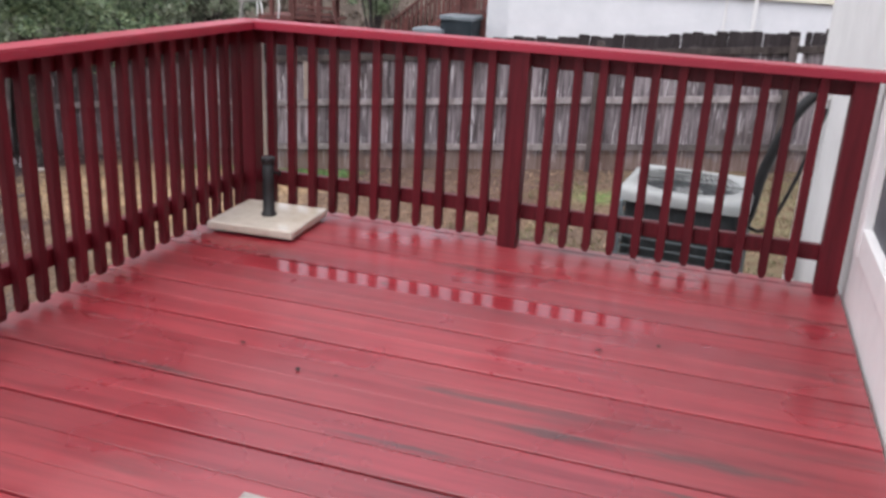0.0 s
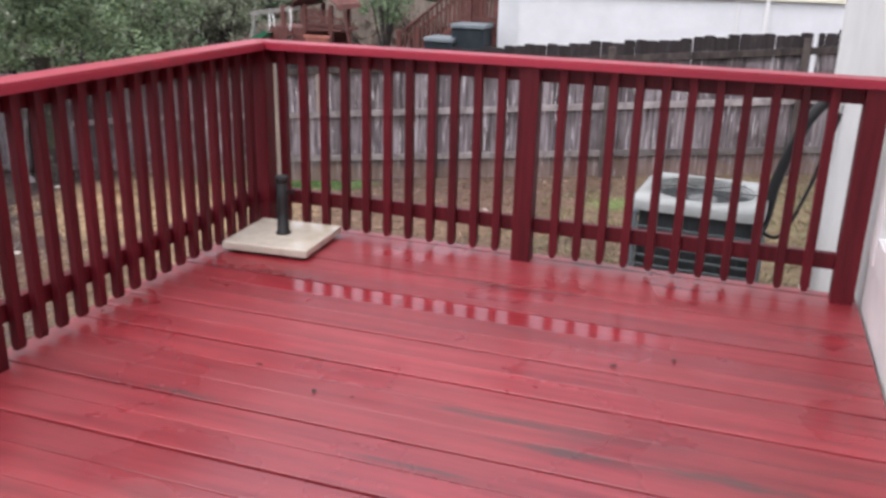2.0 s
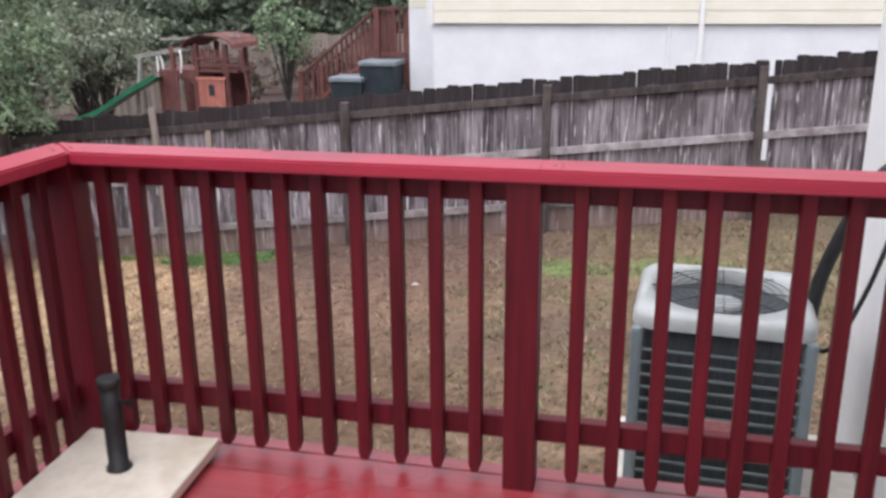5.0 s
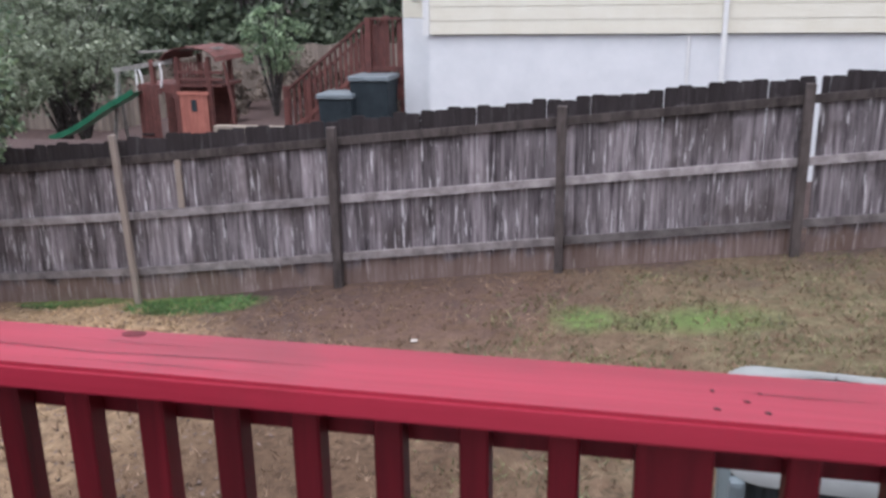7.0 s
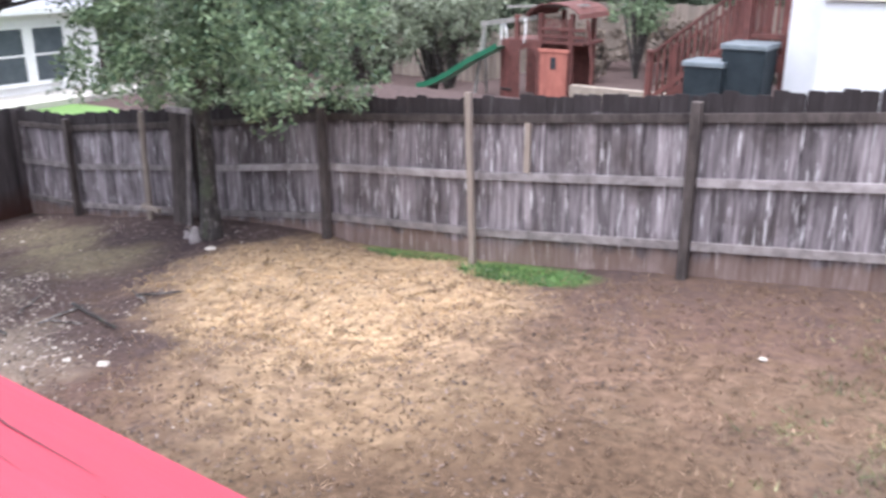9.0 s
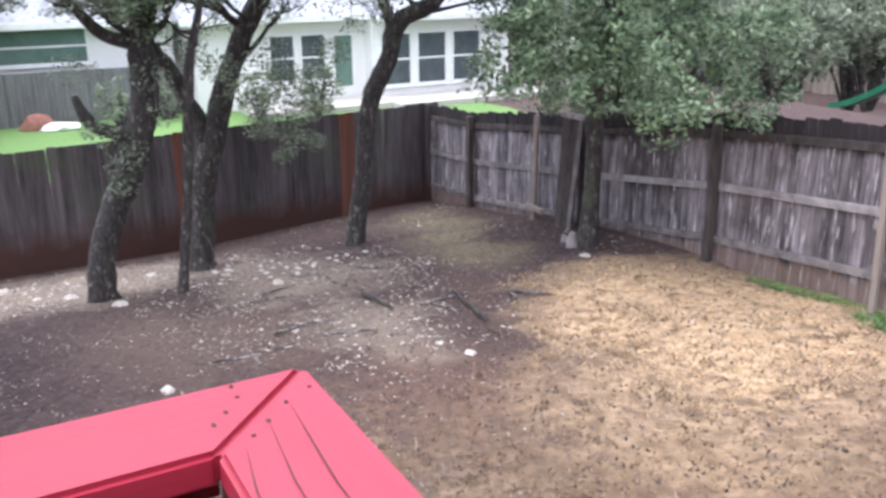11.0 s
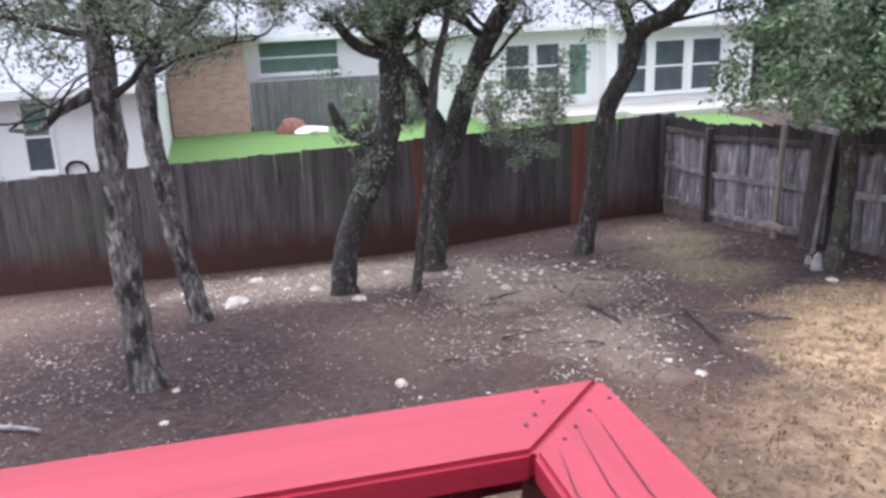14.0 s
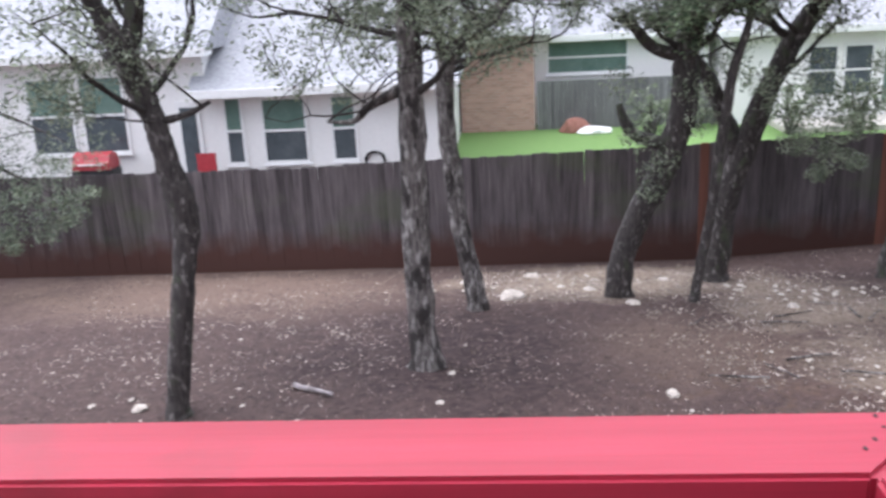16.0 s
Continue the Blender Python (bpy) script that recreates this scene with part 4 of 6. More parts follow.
def playset():
    p = thing("playset", "red-stained wooden play tower with barrel roof, green slide and swing beam", "playset")
    zb = -2.15
    for x in (-9.62, -8.98, -8.2):
        for y in (17.6, 18.7):
            part("post", block(x - 0.05, y - 0.05, zb, x + 0.05, y + 0.05, -0.05 if x < -9 else 0.02, 0.006), M_REDWOOD, p)
    # lower front: boarded wall with a round-headed opening, then the orange-red panel
    for k in range(10):
        x = -10.02 + 0.105 * k
        mid = x + 0.05
        low = -0.78 - 0.28 * (1 - math.sqrt(max(0.0, 1 - ((mid + 9.32) / 0.22) ** 2))) if abs(mid + 9.32) < 0.22 else zb
        part("board", block(x, 17.53, low, x + 0.098, 17.555, -0.62, 0.004), M_REDWOOD, p)
    for k in range(7):
        x = -8.94 + 0.1 * k
        part("panel_board", block(x, 17.5, zb, x + 0.094, 17.528, -0.80, 0.004), M_REDPINE, p)
    part("panel_rail", block(-8.98, 17.47, -0.84, -8.2, 17.499, -0.76, 0.005), M_REDPINE, p)
    part("small_window", block(-8.66, 17.488, -1.22, -8.52, 17.4985, -0.95, 0.01), M_BIN, p, "small dark green window in panel")
    part("back_wall", block(-10.0, 18.72, zb, -8.2, 18.75, -0.62), M_REDWOOD, p)
    part("platform", block(-10.0, 17.56, -0.66, -7.9, 18.65, -0.60, 0.005), M_REDWOOD, p)
    for z in (-0.36, -0.52):
        part("guard_rail", block(-8.96, 17.54, z, -7.84, 17.57, z + 0.06, 0.004), M_REDWOOD, p)
    for k in range(9):
        x = -8.9 + 0.085 * k
        part("guard_slat", block(x, 17.575, -0.598, x + 0.05, 17.595, -0.1, 0.003), M_REDWOOD, p)
    # barrel roof of bent boards
    for k in range(9):
        a0, a1 = radians(20 * k), radians(20 * k + 18.5)
        bm = bmesh.new()
        ring = [(-8.6 + r * 0.7 * math.cos(a), -0.08 + r * 0.33 * math.sin(a)) for r, a in ((1, a0), (1, a1), (0.95, a1), (0.95, a0))]
        prism(bm, ring, 17.4, 18.9, "y")
        part("roof_board", bm, M_REDWOOD, p)
    beam(p, "brace", (-7.82, 17.6, -0.1), (-7.66, 17.6, -1.1), 0.06, 0.06, M_REDWOOD)
    beam(p, "brace", (-7.66, 17.6, -1.1), (-7.72, 17.6, zb), 0.06, 0.06, M_REDWOOD)
    beam(p, "swing_beam", (-10.62, 17.6, -0.3), (-9.1, 17.62, -0.08), 0.09, 0.11, M_GREYWOOD)
    beam(p, "top_beam", (-10.1, 17.9, 0.1), (-7.95, 17.9, 0.2), 0.06, 0.05, M_GREYWOOD)
    for x, w in ((-10.5, -0.3), (-10.55, 0.4)):
        beam(p, "swing_leg", (x, 17.6, -0.28), (x - 0.14, 17.6 + w, zb), 0.07, 0.07, M_GREYWOOD)
    for pts in (((-10.05, 17.6, -0.2), (-10.02, 17.58, -0.9), (-9.86, 17.6, -1.75)), ((-9.98, 17.6, -0.2), (-9.9, 17.58, -0.5), (-9.93, 17.6, -0.85)),
                ((-9.36, 17.5, -0.12), (-9.33, 17.48, -0.4), (-9.38, 17.5, -0.68))):
        bm = bmesh.new()
        fine = smooth_path([(*q, 0) for q in pts], 5)
        tube(bm, [q[:3] for q in fine], [0.026] * len(fine), 6)
        part("swing_rope", bm, M_TRIM, p, "white rope")
    part("swing_seat", block(-10.0, 17.5, -1.8, -9.7, 17.72, -1.75, 0.01), M_BLACK, p)
    bm = bmesh.new()
    pts = [(-9.9, 17.4, -0.76), (-10.12, 17.3, -0.9), (-10.6, 17.25, -1.14), (-11.2, 17.2, -1.5), (-11.65, 17.2, -1.72), (-12.1, 17.2, -1.85)]
    fine = smooth_path([(*q, 0) for q in pts], 5)
    rows = []
    for q in fine:
        rows.append([bm.verts.new((q[0], q[1] + dy, q[2] + dz)) for dy, dz in ((-0.28, 0.1), (-0.25, 0.0), (0.25, 0.0), (0.28, 0.1), (0.25, -0.03), (-0.25, -0.03))])
    for a, b in zip(rows, rows[1:]):
        for k in range(6):
            bm.faces.new((a[k], a[(k + 1) % 6], b[(k + 1) % 6], b[k]))
    part("slide", bm, M_SLIDE, p, "green plastic slide")


M_GREYWOOD = surface("grey weathered timber", (0.16, 0.15, 0.14), (0.32, 0.30, 0.28), (10, 10, 10), 0.9)
M_REDPINE = surface("orange red panel", (0.30, 0.10, 0.075), (0.44, 0.165, 0.125), (6, 6, 3), 0.7, vary=0.1)
playset()


def far_fence():
    f = tagged(new("fence_far"), "brown wooden fence behind the play area", "fence", kind="structure")
    bm = bmesh.new()
    slab_z(bm, 0.07, 1.8)
    me = mesh_of(bm, "picket", M_FARFENCE)
    for k in range(130):
        x = -20 + 0.145 * k
        part("picket", me, None, f).matrix_world = pose(x, 26 + 0.01 * (k % 3), ground_z(x, 26) + 0.03 * math.sin(k))
    return f


M_FARFENCE = surface("brown far fence", (0.16, 0.128, 0.105), (0.30, 0.25, 0.21), (8, 8, 1), 0.9, vary=0.25)
far_fence()
M_SAND = surface("sand edging timber", (0.24, 0.2, 0.165), (0.38, 0.33, 0.27), (8, 8, 8), 0.9)
tagged(part("sandbox_border", block(-7.9, 17.0, -2.1, -5.2, 17.2, -1.46, 0.02), M_SAND), "weathered timber border of the play area", "timber border")
# ---- west neighbours ----
M_WALLW = surface("pale brick house wall", (0.76, 0.75, 0.73), (0.85, 0.84, 0.82), (10, 10, 25), 0.8, bump=0.2)


def brick_material():
    m, n, l, b = mat("red brick")
    geo = n.new("ShaderNodeNewGeometry")
    sep, put = n.new("ShaderNodeSeparateXYZ"), n.new("ShaderNodeCombineXYZ")
    l.new(geo.outputs["Position"], sep.inputs[0])
    l.new(sep.outputs[1], put.inputs[0])
    l.new(sep.outputs[2], put.inputs[1])
    t = n.new("ShaderNodeTexBrick")
    t.inputs["Color1"].default_value, t.inputs["Color2"].default_value = (0.50, 0.30, 0.25, 1), (0.38, 0.22, 0.185, 1)
    t.inputs["Mortar"].default_value = (0.52, 0.44, 0.40, 1)
    t.inputs["Scale"].default_value, t.inputs["Brick Width"].default_value, t.inputs["Row Height"].default_value = 1.0, 0.25, 0.09
    t.inputs["Mortar Size"].default_value = 0.007
    l.new(put.outputs[0], t.inputs["Vector"])
    l.new(t.outputs[0], b.inputs["Base Color"])
    b.inputs["Roughness"].default_value = 0.9
    return m


M_BRICK = brick_material()
M_BLIND = surface("green grey window glass", (0.10, 0.17, 0.14), (0.18, 0.26, 0.22), (2, 2, 2), 0.12, bump=0.0)
M_PANE = surface("dark blue grey window glass", (0.06, 0.075, 0.085), (0.11, 0.13, 0.14), (2, 2, 2), 0.1, bump=0.0)
M_GREYFENCE = surface("grey far fence", (0.11, 0.11, 0.11), (0.2, 0.2, 0.2), (8, 8, 1), 0.9, vary=0.2)


def sash_window(h, x, y0, y1, z0, z1, upper=None, lower=None):
    """A two-part window in a wall that faces the yard at x."""
    w = new("window")
    w.parent = h
    t = 0.07
    for a in ((y0 - t, y0, z0 - t, z1 + t), (y1, y1 + t, z0 - t, z1 + t)):
        part("frame", block(x - 0.04, a[0], a[2], x + 0.05, a[1], a[3]), M_TRIM, w)
    zm = (z0 + z1) / 2
    for a in ((z0 - t, z0), (z1, z1 + t), (zm - 0.03, zm + 0.03)):
        part("frame", block(x - 0.04, y0 + 0.001, a[0], x + 0.045, y1 - 0.001, a[1]), M_TRIM, w)
    part("pane", block(x - 0.03, y0, z0, x + 0.008, y1, zm - 0.031), lower or M_PANE, w)
    part("pane", block(x - 0.03, y0, zm + 0.031, x + 0.012, y1, z1), upper or M_BLIND, w)
    part("sill", block(x, y0 - 0.1, z0 - t - 0.05, x + 0.09, y1 + 0.1, z0 - t - 0.001), M_TRIM, w)


def house_west():
    h = thing("white_house", "white single-storey house with grey shingle roof behind the fence", "house")
    part("wall", block(-30, -7.8, -3.3, -20, -2.0, -0.72), M_WALLW, h)
    part("wall", block(-30, -24, -3.3, -20.01, -7.8, 0.25), M_WALLW, h)
    for y0, y1, z in ((-8.1, -1.6, -0.72), (-24.5, -7.5, 0.27)):
        bm = bmesh.new()
        prism(bm, [(-19.45, z), (-24.5, z + 3.3), (-30.5, z)], y0, y1, "y")
        part("roof", bm, M_ROOF, h)
        part("fascia", block(-19.47, y0, z - 0.13, -19.4, y1, z + 0.06), M_TRIM, h)
        part("soffit", block(-20.0, y0 + 0.02, z - 0.12, -19.475, y1 - 0.02, z - 0.02), M_TRIM, h)
    for a in ((-6.43, -5.42, -2.5, -1.0), (-4.72, -4.2, -2.5, -1.0), (-7.36, -7.0, -2.5, -0.95)):
        sash_window(h, -20, *a)
    for a in ((-10.95, -9.9, -2.1, -0.3), (-12.3, -11.25, -2.1, -0.3)):
        sash_window(h, -20, *a)
    d = new("door")
    d.parent = h
    part("frame", block(-20.04, -8.6, -3.1, -19.95, -8.0, -0.95), M_TRIM, d)
    part("glass", block(-19.96, -8.5, -2.9, -19.94, -8.1, -1.1), M_PANE, d)
    # brick house
    b = thing("brick_house", "red brick house with grey roof beyond the lawn", "house")
    part("wall", block(-36, -1.95, -3.3, -27, 0.4, 0.0), M_BRICK, b)
    part("wall_return", block(-36, 0.4, -3.3, -28, 6.0, -0.3), M_WALLW, b, "pale stone wall")
    bm = bmesh.new()
    prism(bm, [(-26.5, 0.0), (-31, 2.6), (-36.5, 0.0)], -2.4, 0.9, "y")
    part("roof", bm, M_ROOF, b)
    part("fascia", block(-26.52, -2.4, -0.14, -26.44, 0.9, 0.05), M_TRIM, b)
    bm = bmesh.new()
    prism(bm, [(-27.6, -0.3), (-31, 2.0), (-36.5, -0.3)], 0.95, 6.2, "y")
    part("roof", bm, M_ROOF, b)
    part("fascia", block(-27.62, 0.95, -0.44, -27.55, 6.2, -0.25), M_TRIM, b)
    sash_window(b, -28, 0.9, 3.4, -1.45, -0.5, M_BLIND, M_BLIND)
    # second white house
    w = thing("white_house", "white house with tall windows and grey roof beyond the lawn", "house")
    part("wall", block(-36, 6.3, -3.3, -26.6, 12.0, -0.3), M_WALLW, w)
    part("wall", block(-36, 12.0, -3.3, -26, 17.4, -0.35), M_TRIM, w)
    for y0, y1, x, z in ((5.8, 12.6, -26.1, -0.3), (12.0, 18.0, -25.5, -0.35)):
        bm = bmesh.new()
        prism(bm, [(x, z), (-31, z + 3.0), (-36.5, z)], y0, y1, "y")
        part("roof", bm, M_ROOF, w)
        part("fascia", block(x - 0.02, y0, z - 0.14, x + 0.06, y1, z + 0.05), M_TRIM, w)
    for y0 in (8.7, 9.75):
        sash_window(w, -26.6, y0, y0 + 0.78, -2.3, -0.9, M_PANE)
    for y0 in (12.35, 13.72, 15.1):
        sash_window(w, -26, y0, y0 + 1.05, -2.6, -0.95, M_PANE)
    d = new("door")
    d.parent = w
    part("frame", block(-26.62, 10.75, -3.0, -26.55, 11.65, -0.8), M_TRIM, d)
    part("glass", block(-26.56, 10.9, -2.6, -26.53, 11.5, -0.95), M_BLIND, d)
    part("patio_slab", block(-25.98, 12.05, -3.3, -24.0, 18.0, -2.96), M_CONCRETE, w)
    part("porch_slab", block(-26.5, 7.5, -3.3, -24.6, 12.0, -2.98), M_CONCRETE, w)


house_west()


def lawn_fence():
    f = tagged(new("fence_lawn"), "grey wooden fence at the lawn's far edge", "fence", kind="structure")
    bm = bmesh.new()
    slab_z(bm, 0.068, 1.55)
    me = mesh_of(bm, "picket", M_GREYFENCE)
    for k in range(40):
        part("picket", me, None, f).matrix_world = pose(-27.0 + 0.006 * (k % 2), 0.55 + 0.14 * k, -3.15, 0, 0, 90)


lawn_fence()
M_RED = surface("red plastic", (0.28, 0.02, 0.03), (0.42, 0.05, 0.06), (5, 5, 5), 0.5)
M_CLAY = surface("red-brown mulch", (0.20, 0.085, 0.065), (0.34, 0.16, 0.125), (9, 9, 9), 0.9)


def lump(name, label, category, x, y, z, sx, sy, sz, material, seed, group=""):
    """An uneven stone or heap."""
    bm = bmesh.new()
    bmesh.ops.create_icosphere(bm, subdivisions=2, radius=1.0)
    for v in bm.verts:
        k = 1 + 0.35 * noise.noise(v.co * 1.7 + Vector((seed * 3.1, seed, 0)))
        v.co = Vector((v.co.x * sx * k, v.co.y * sy * k, max(-0.3, v.co.z) * sz * k))
    ob = part(name, bm, material)
    ob.location = (x, y, z)
    return tagged(ob, label, category, group)


lump("soil_mound", "red-brown heap on the lawn by the fence", "heap", -26.4, 1.65, -3.1, 0.35, 0.5, 0.4, M_CLAY, 1)
lump("pale_rock", "white rock on the lawn beside heap", "rock", -26.0, 2.2, -3.1, 0.3, 0.5, 0.2, M_TRIM, 2)


def grill(x, y, z):
    g = thing("covered_grill", "red covered grill on the neighbour's patio", "grill", at=(x, y, z))
    part("cabinet", block(-0.28, -0.5, 0.08, 0.28, 0.5, 0.8, 0.03), M_BLACK, g)
    bm = bmesh.new()
    prism(bm, [(-0.3, 0.8), (0.3, 0.8), (0.3, 0.95), (0.2, 1.12), (0.0, 1.2), (-0.2, 1.12), (-0.3, 0.95)], -0.45, 0.45, "y")
    part("lid", bm, M_RED, g, "red lid")
    part("handle", block(0.3, -0.3, 0.92, 0.34, 0.3, 0.95, 0.005), M_TRIM, g)
    for sx in (-0.22, 0.22):
        for sy in (-0.42, 0.42):
            part("foot", block(sx - 0.03, sy - 0.03, 0, sx + 0.03, sy + 0.03, 0.079), M_BLACK, g)


def patio_chair(x, y, z):
    c = thing("patio_chair", "dark red patio chair by the neighbour's door", "chair", at=(x, y, z))
    part("seat", block(-0.24, -0.24, 0.42, 0.24, 0.24, 0.46, 0.015), M_RED, c)
    part("backrest", block(-0.24, -0.24, 0.46, -0.2, 0.24, 1.0, 0.012), M_RED, c)
    for sx in (-0.21, 0.21):
        for sy in (-0.21, 0.21):
            part("leg", block(sx - 0.02, sy - 0.02, 0, sx + 0.02, sy + 0.02, 0.419), M_BLACK, c)


def hose_coil(x, y, z):
    bm = bmesh.new()
    pts = [(0.03 * math.sin(k * 0.9), (0.24 + 0.02 * math.sin(k)) * math.cos(2 * math.pi * k / 24), (0.24 + 0.02 * math.cos(k * 1.7)) * math.sin(2 * math.pi * k / 24)) for k in range(73)]
    tube(bm, pts, [0.022] * 73, 6)
    ob = part("garden_hose", bm, M_BLACK)
    ob.location = (x, y, z)
    tagged(ob, "black garden hose coiled on the house wall", "hose")


grill(-19.0, -10.35, -3.13)
patio_chair(-19.1, -7.75, -3.13)
hose_coil(-19.95, -3.75, -2.6)

# ---- trees ----
M_BARK = surface("lichened oak bark", (0.018, 0.014, 0.013), (0.22, 0.195, 0.185), (38, 38, 9), 0.95, bump=1.0, detail=8.0)
M_BARK_DARK = surface("dark wet oak bark", (0.010, 0.008, 0.008), (0.085, 0.072, 0.068), (38, 38, 8), 0.9, bump=1.0, detail=8.0)
add_flecks(M_BARK, (0.40, 0.375, 0.36), (16, 16, 7), (0.5, 0.64), 0.85, 6.0)
add_flecks(M_BARK, (0.02, 0.016, 0.015), (7, 7, 3), (0.5, 0.58), 0.9, 6.0)
add_flecks(M_BARK_DARK, (0.27, 0.25, 0.235), (17, 17, 8), (0.56, 0.68), 0.8, 6.0)
add_flecks(M_BARK_DARK, (0.07, 0.085, 0.05), (5, 5, 3), (0.56, 0.66), 0.7, 4.0)
M_TWIG = surface("dark thin oak twigs", (0.018, 0.015, 0.014), (0.07, 0.06, 0.056), (30, 30, 10), 0.9)


def leaf_material(name, dark, light, rough=0.45):
    m, n, l, b = mat(name)
    geo = n.new("ShaderNodeNewGeometry")
    r = n.new("ShaderNodeValToRGB")
    r.color_ramp.elements[0].color, r.color_ramp.elements[1].color = (*dark, 1), (*light, 1)
    l.new(geo.outputs["Random Per Island"], r.inputs[0])
    t = n.new("ShaderNodeTexNoise")
    t.inputs["Scale"].default_value, t.inputs["Detail"].default_value = 2.6, 2.0
    l.new(geo.outputs["Position"], t.inputs["Vector"])
    # Noise lightens and darkens clumps, putting foliage highlights and gaps into the colour.
    clump_tone = n.new("ShaderNodeMapRange")
    clump_tone.inputs[1].default_value, clump_tone.inputs[2].default_value, clump_tone.inputs[3].default_value, clump_tone.inputs[4].default_value = 0.35, 0.65, 0.62, 1.35
    l.new(t.outputs[0], clump_tone.inputs[0])
    hsv = n.new("ShaderNodeHueSaturation")
    l.new(clump_tone.outputs[0], hsv.inputs["Value"])
    l.new(r.outputs[0], hsv.inputs["Color"])
    l.new(hsv.outputs[0], b.inputs["Base Color"])
    b.inputs["Roughness"].default_value = rough
    tr = n.new("ShaderNodeBsdfTranslucent")
    l.new(hsv.outputs[0], tr.inputs[0])
    mix = n.new("ShaderNodeMixShader")
    mix.inputs[0].default_value = 0.25
    l.new(b.outputs[0], mix.inputs[1])
    l.new(tr.outputs[0], mix.inputs[2])
    l.new(mix.outputs[0], n["Material Output"].inputs[0])
    return m


M_LEAF = leaf_material("live oak leaves", (0.028, 0.068, 0.034), (0.35, 0.455, 0.27))
M_LEAF_PALE = leaf_material("pale grey green leaves", (0.085, 0.11, 0.065), (0.33, 0.37, 0.265))
M_LEAF_DARK = leaf_material("far wood foliage", (0.06, 0.085, 0.058), (0.25, 0.295, 0.2))


def leaves(name, clumps, per, size, material, seed, parent=None):
    """Many small leaf blades round the clump centres (x, y, z, radius), in one mesh."""
    rng = np.random.default_rng(seed)
    C = np.array(clumps, float)
    C = np.repeat(C, per, axis=0)
    n = len(C)
    d = rng.normal(size=(n, 3))
    d /= np.linalg.norm(d, axis=1)[:, None]
    at = C[:, :3] + d * (C[:, 3] * rng.uniform(0.15, 1.0, n) ** 0.6)[:, None] * np.array([1, 1, 0.75])
    u = rng.normal(size=(n, 3))
    u /= np.linalg.norm(u, axis=1)[:, None]
    v = np.cross(u, rng.normal(size=(n, 3)))
    v /= np.linalg.norm(v, axis=1)[:, None]
    s = (size * rng.uniform(0.6, 1.4, n))[:, None]
    co = np.stack([at - u * s, at + v * s * 0.42, at + u * s, at - v * s * 0.42], 1).reshape(-1, 3)
    me = bpy.data.meshes.new(name)
    me.vertices.add(4 * n)
    me.vertices.foreach_set("co", co.ravel())
    me.loops.add(4 * n)
    me.loops.foreach_set("vertex_index", np.arange(4 * n))
    me.polygons.add(n)
    me.polygons.foreach_set("loop_start", np.arange(0, 4 * n, 4))
    me.update()
    me.validate()
    me.materials.append(material)
    return part(name, me, None, parent)


def limbs(rng, start, way, length, radius, depth, out, tips):
    """Crooked branches, splitting twice or three times."""
    p, w = Vector(start), Vector(way).normalized()
    pts, n = [(*p, radius)], 6
    for k in range(n):
        w = (w + Vector((rng.uniform(-1, 1), rng.uniform(-1, 1), rng.uniform(-0.6, 0.8))) * 0.38).normalized()
        p = p + w * (length / n)
        pts.append((*p, max(radius * (1 - 0.8 * (k + 1) / n), 0.004)))
        if depth and k > 1 and rng.random() < 0.75:
            side = (w + Vector((rng.uniform(-1, 1), rng.uniform(-1, 1), rng.uniform(-0.5, 0.7))) * 1.1).normalized()
            limbs(rng, p, side, length * rng.uniform(0.4, 0.65), radius * 0.5, depth - 1, out, tips)
        if depth <= 1 and k > 2:
            tips.append(tuple(p))
    out.append(pts)


def oak(label, trunk, boughs, seed, bark, twigs, per, size, leaf, clump=0.22, keep=1.0, spread=1.5, extra=(), group="oak trees in the yard", low=0.2, more=5):
    """trunk and boughs: paths of (x, y, z, width)."""
    rng = random.Random(seed)
    base = trunk[0]
    t = thing("oak_tree", label, "tree", group)
    tips = []

    def wood(name, path, n=5, sides=12):
        fine = smooth_path([(x, y, z, w / 2) for x, y, z, w in path], n)
        bm = bmesh.new()
        tube(bm, [q[:3] for q in fine], [q[3] for q in fine], sides, 0.22, seed)
        part(name, bm, bark, t)
        return fine

    foot = [(base[0], base[1], base[2] - 0.25, base[3] * 1.5), (base[0], base[1], base[2] - 0.02, base[3] * 1.25)]
    last = trunk[-1]
    up = Vector(last[:3]) - Vector(trunk[-2][:3])
    up.normalize()
    top = [(last[0] + up.x * k, last[1] + up.y * k, last[2] + max(up.z, 0.5) * k, last[3] * (1 - 0.28 * k)) for k in (0.8, 1.6, 2.4)]
    path = wood("trunk", foot + [(base[0], base[1], base[2] + 0.12, base[3])] + list(trunk[1:]) + top)
    starts = [(q, up) for q in path[len(path) // 2:]]
    for b in boughs:
        fine = wood("bough", b)
        d = (Vector(b[-1][:3]) - Vector(b[-2][:3])).normalized()
        starts += [(q, d) for q in fine[len(fine) // 3:]]
    made = []
    for k in range(twigs):
        q, d = starts[rng.randrange(len(starts))]
        if q[2] < low:
            continue
        a = rng.uniform(0, 2 * math.pi)
        way = Vector((math.cos(a), math.sin(a), rng.uniform(-0.35, 0.6))) + d * 0.3
        limbs(rng, q[:3], way, spread * rng.uniform(0.5, 1.1), max(0.012, q[3] * 0.35), 2, made, tips)
    bm = bmesh.new()
    for pts in made:
        tube(bm, [p[:3] for p in pts], [p[3] for p in pts], 5, 0.0, 0, cap=False)
    tagged(part("branchwork", bm, M_TWIG, t), kind="stuff")
    clumps = [(*p, clump * rng.uniform(0.6, 1.3)) for p in tips if rng.random() < keep] + list(extra) * more
    if clumps:
        leaves("crown", clumps, per, size, leaf, seed, t)
    return t


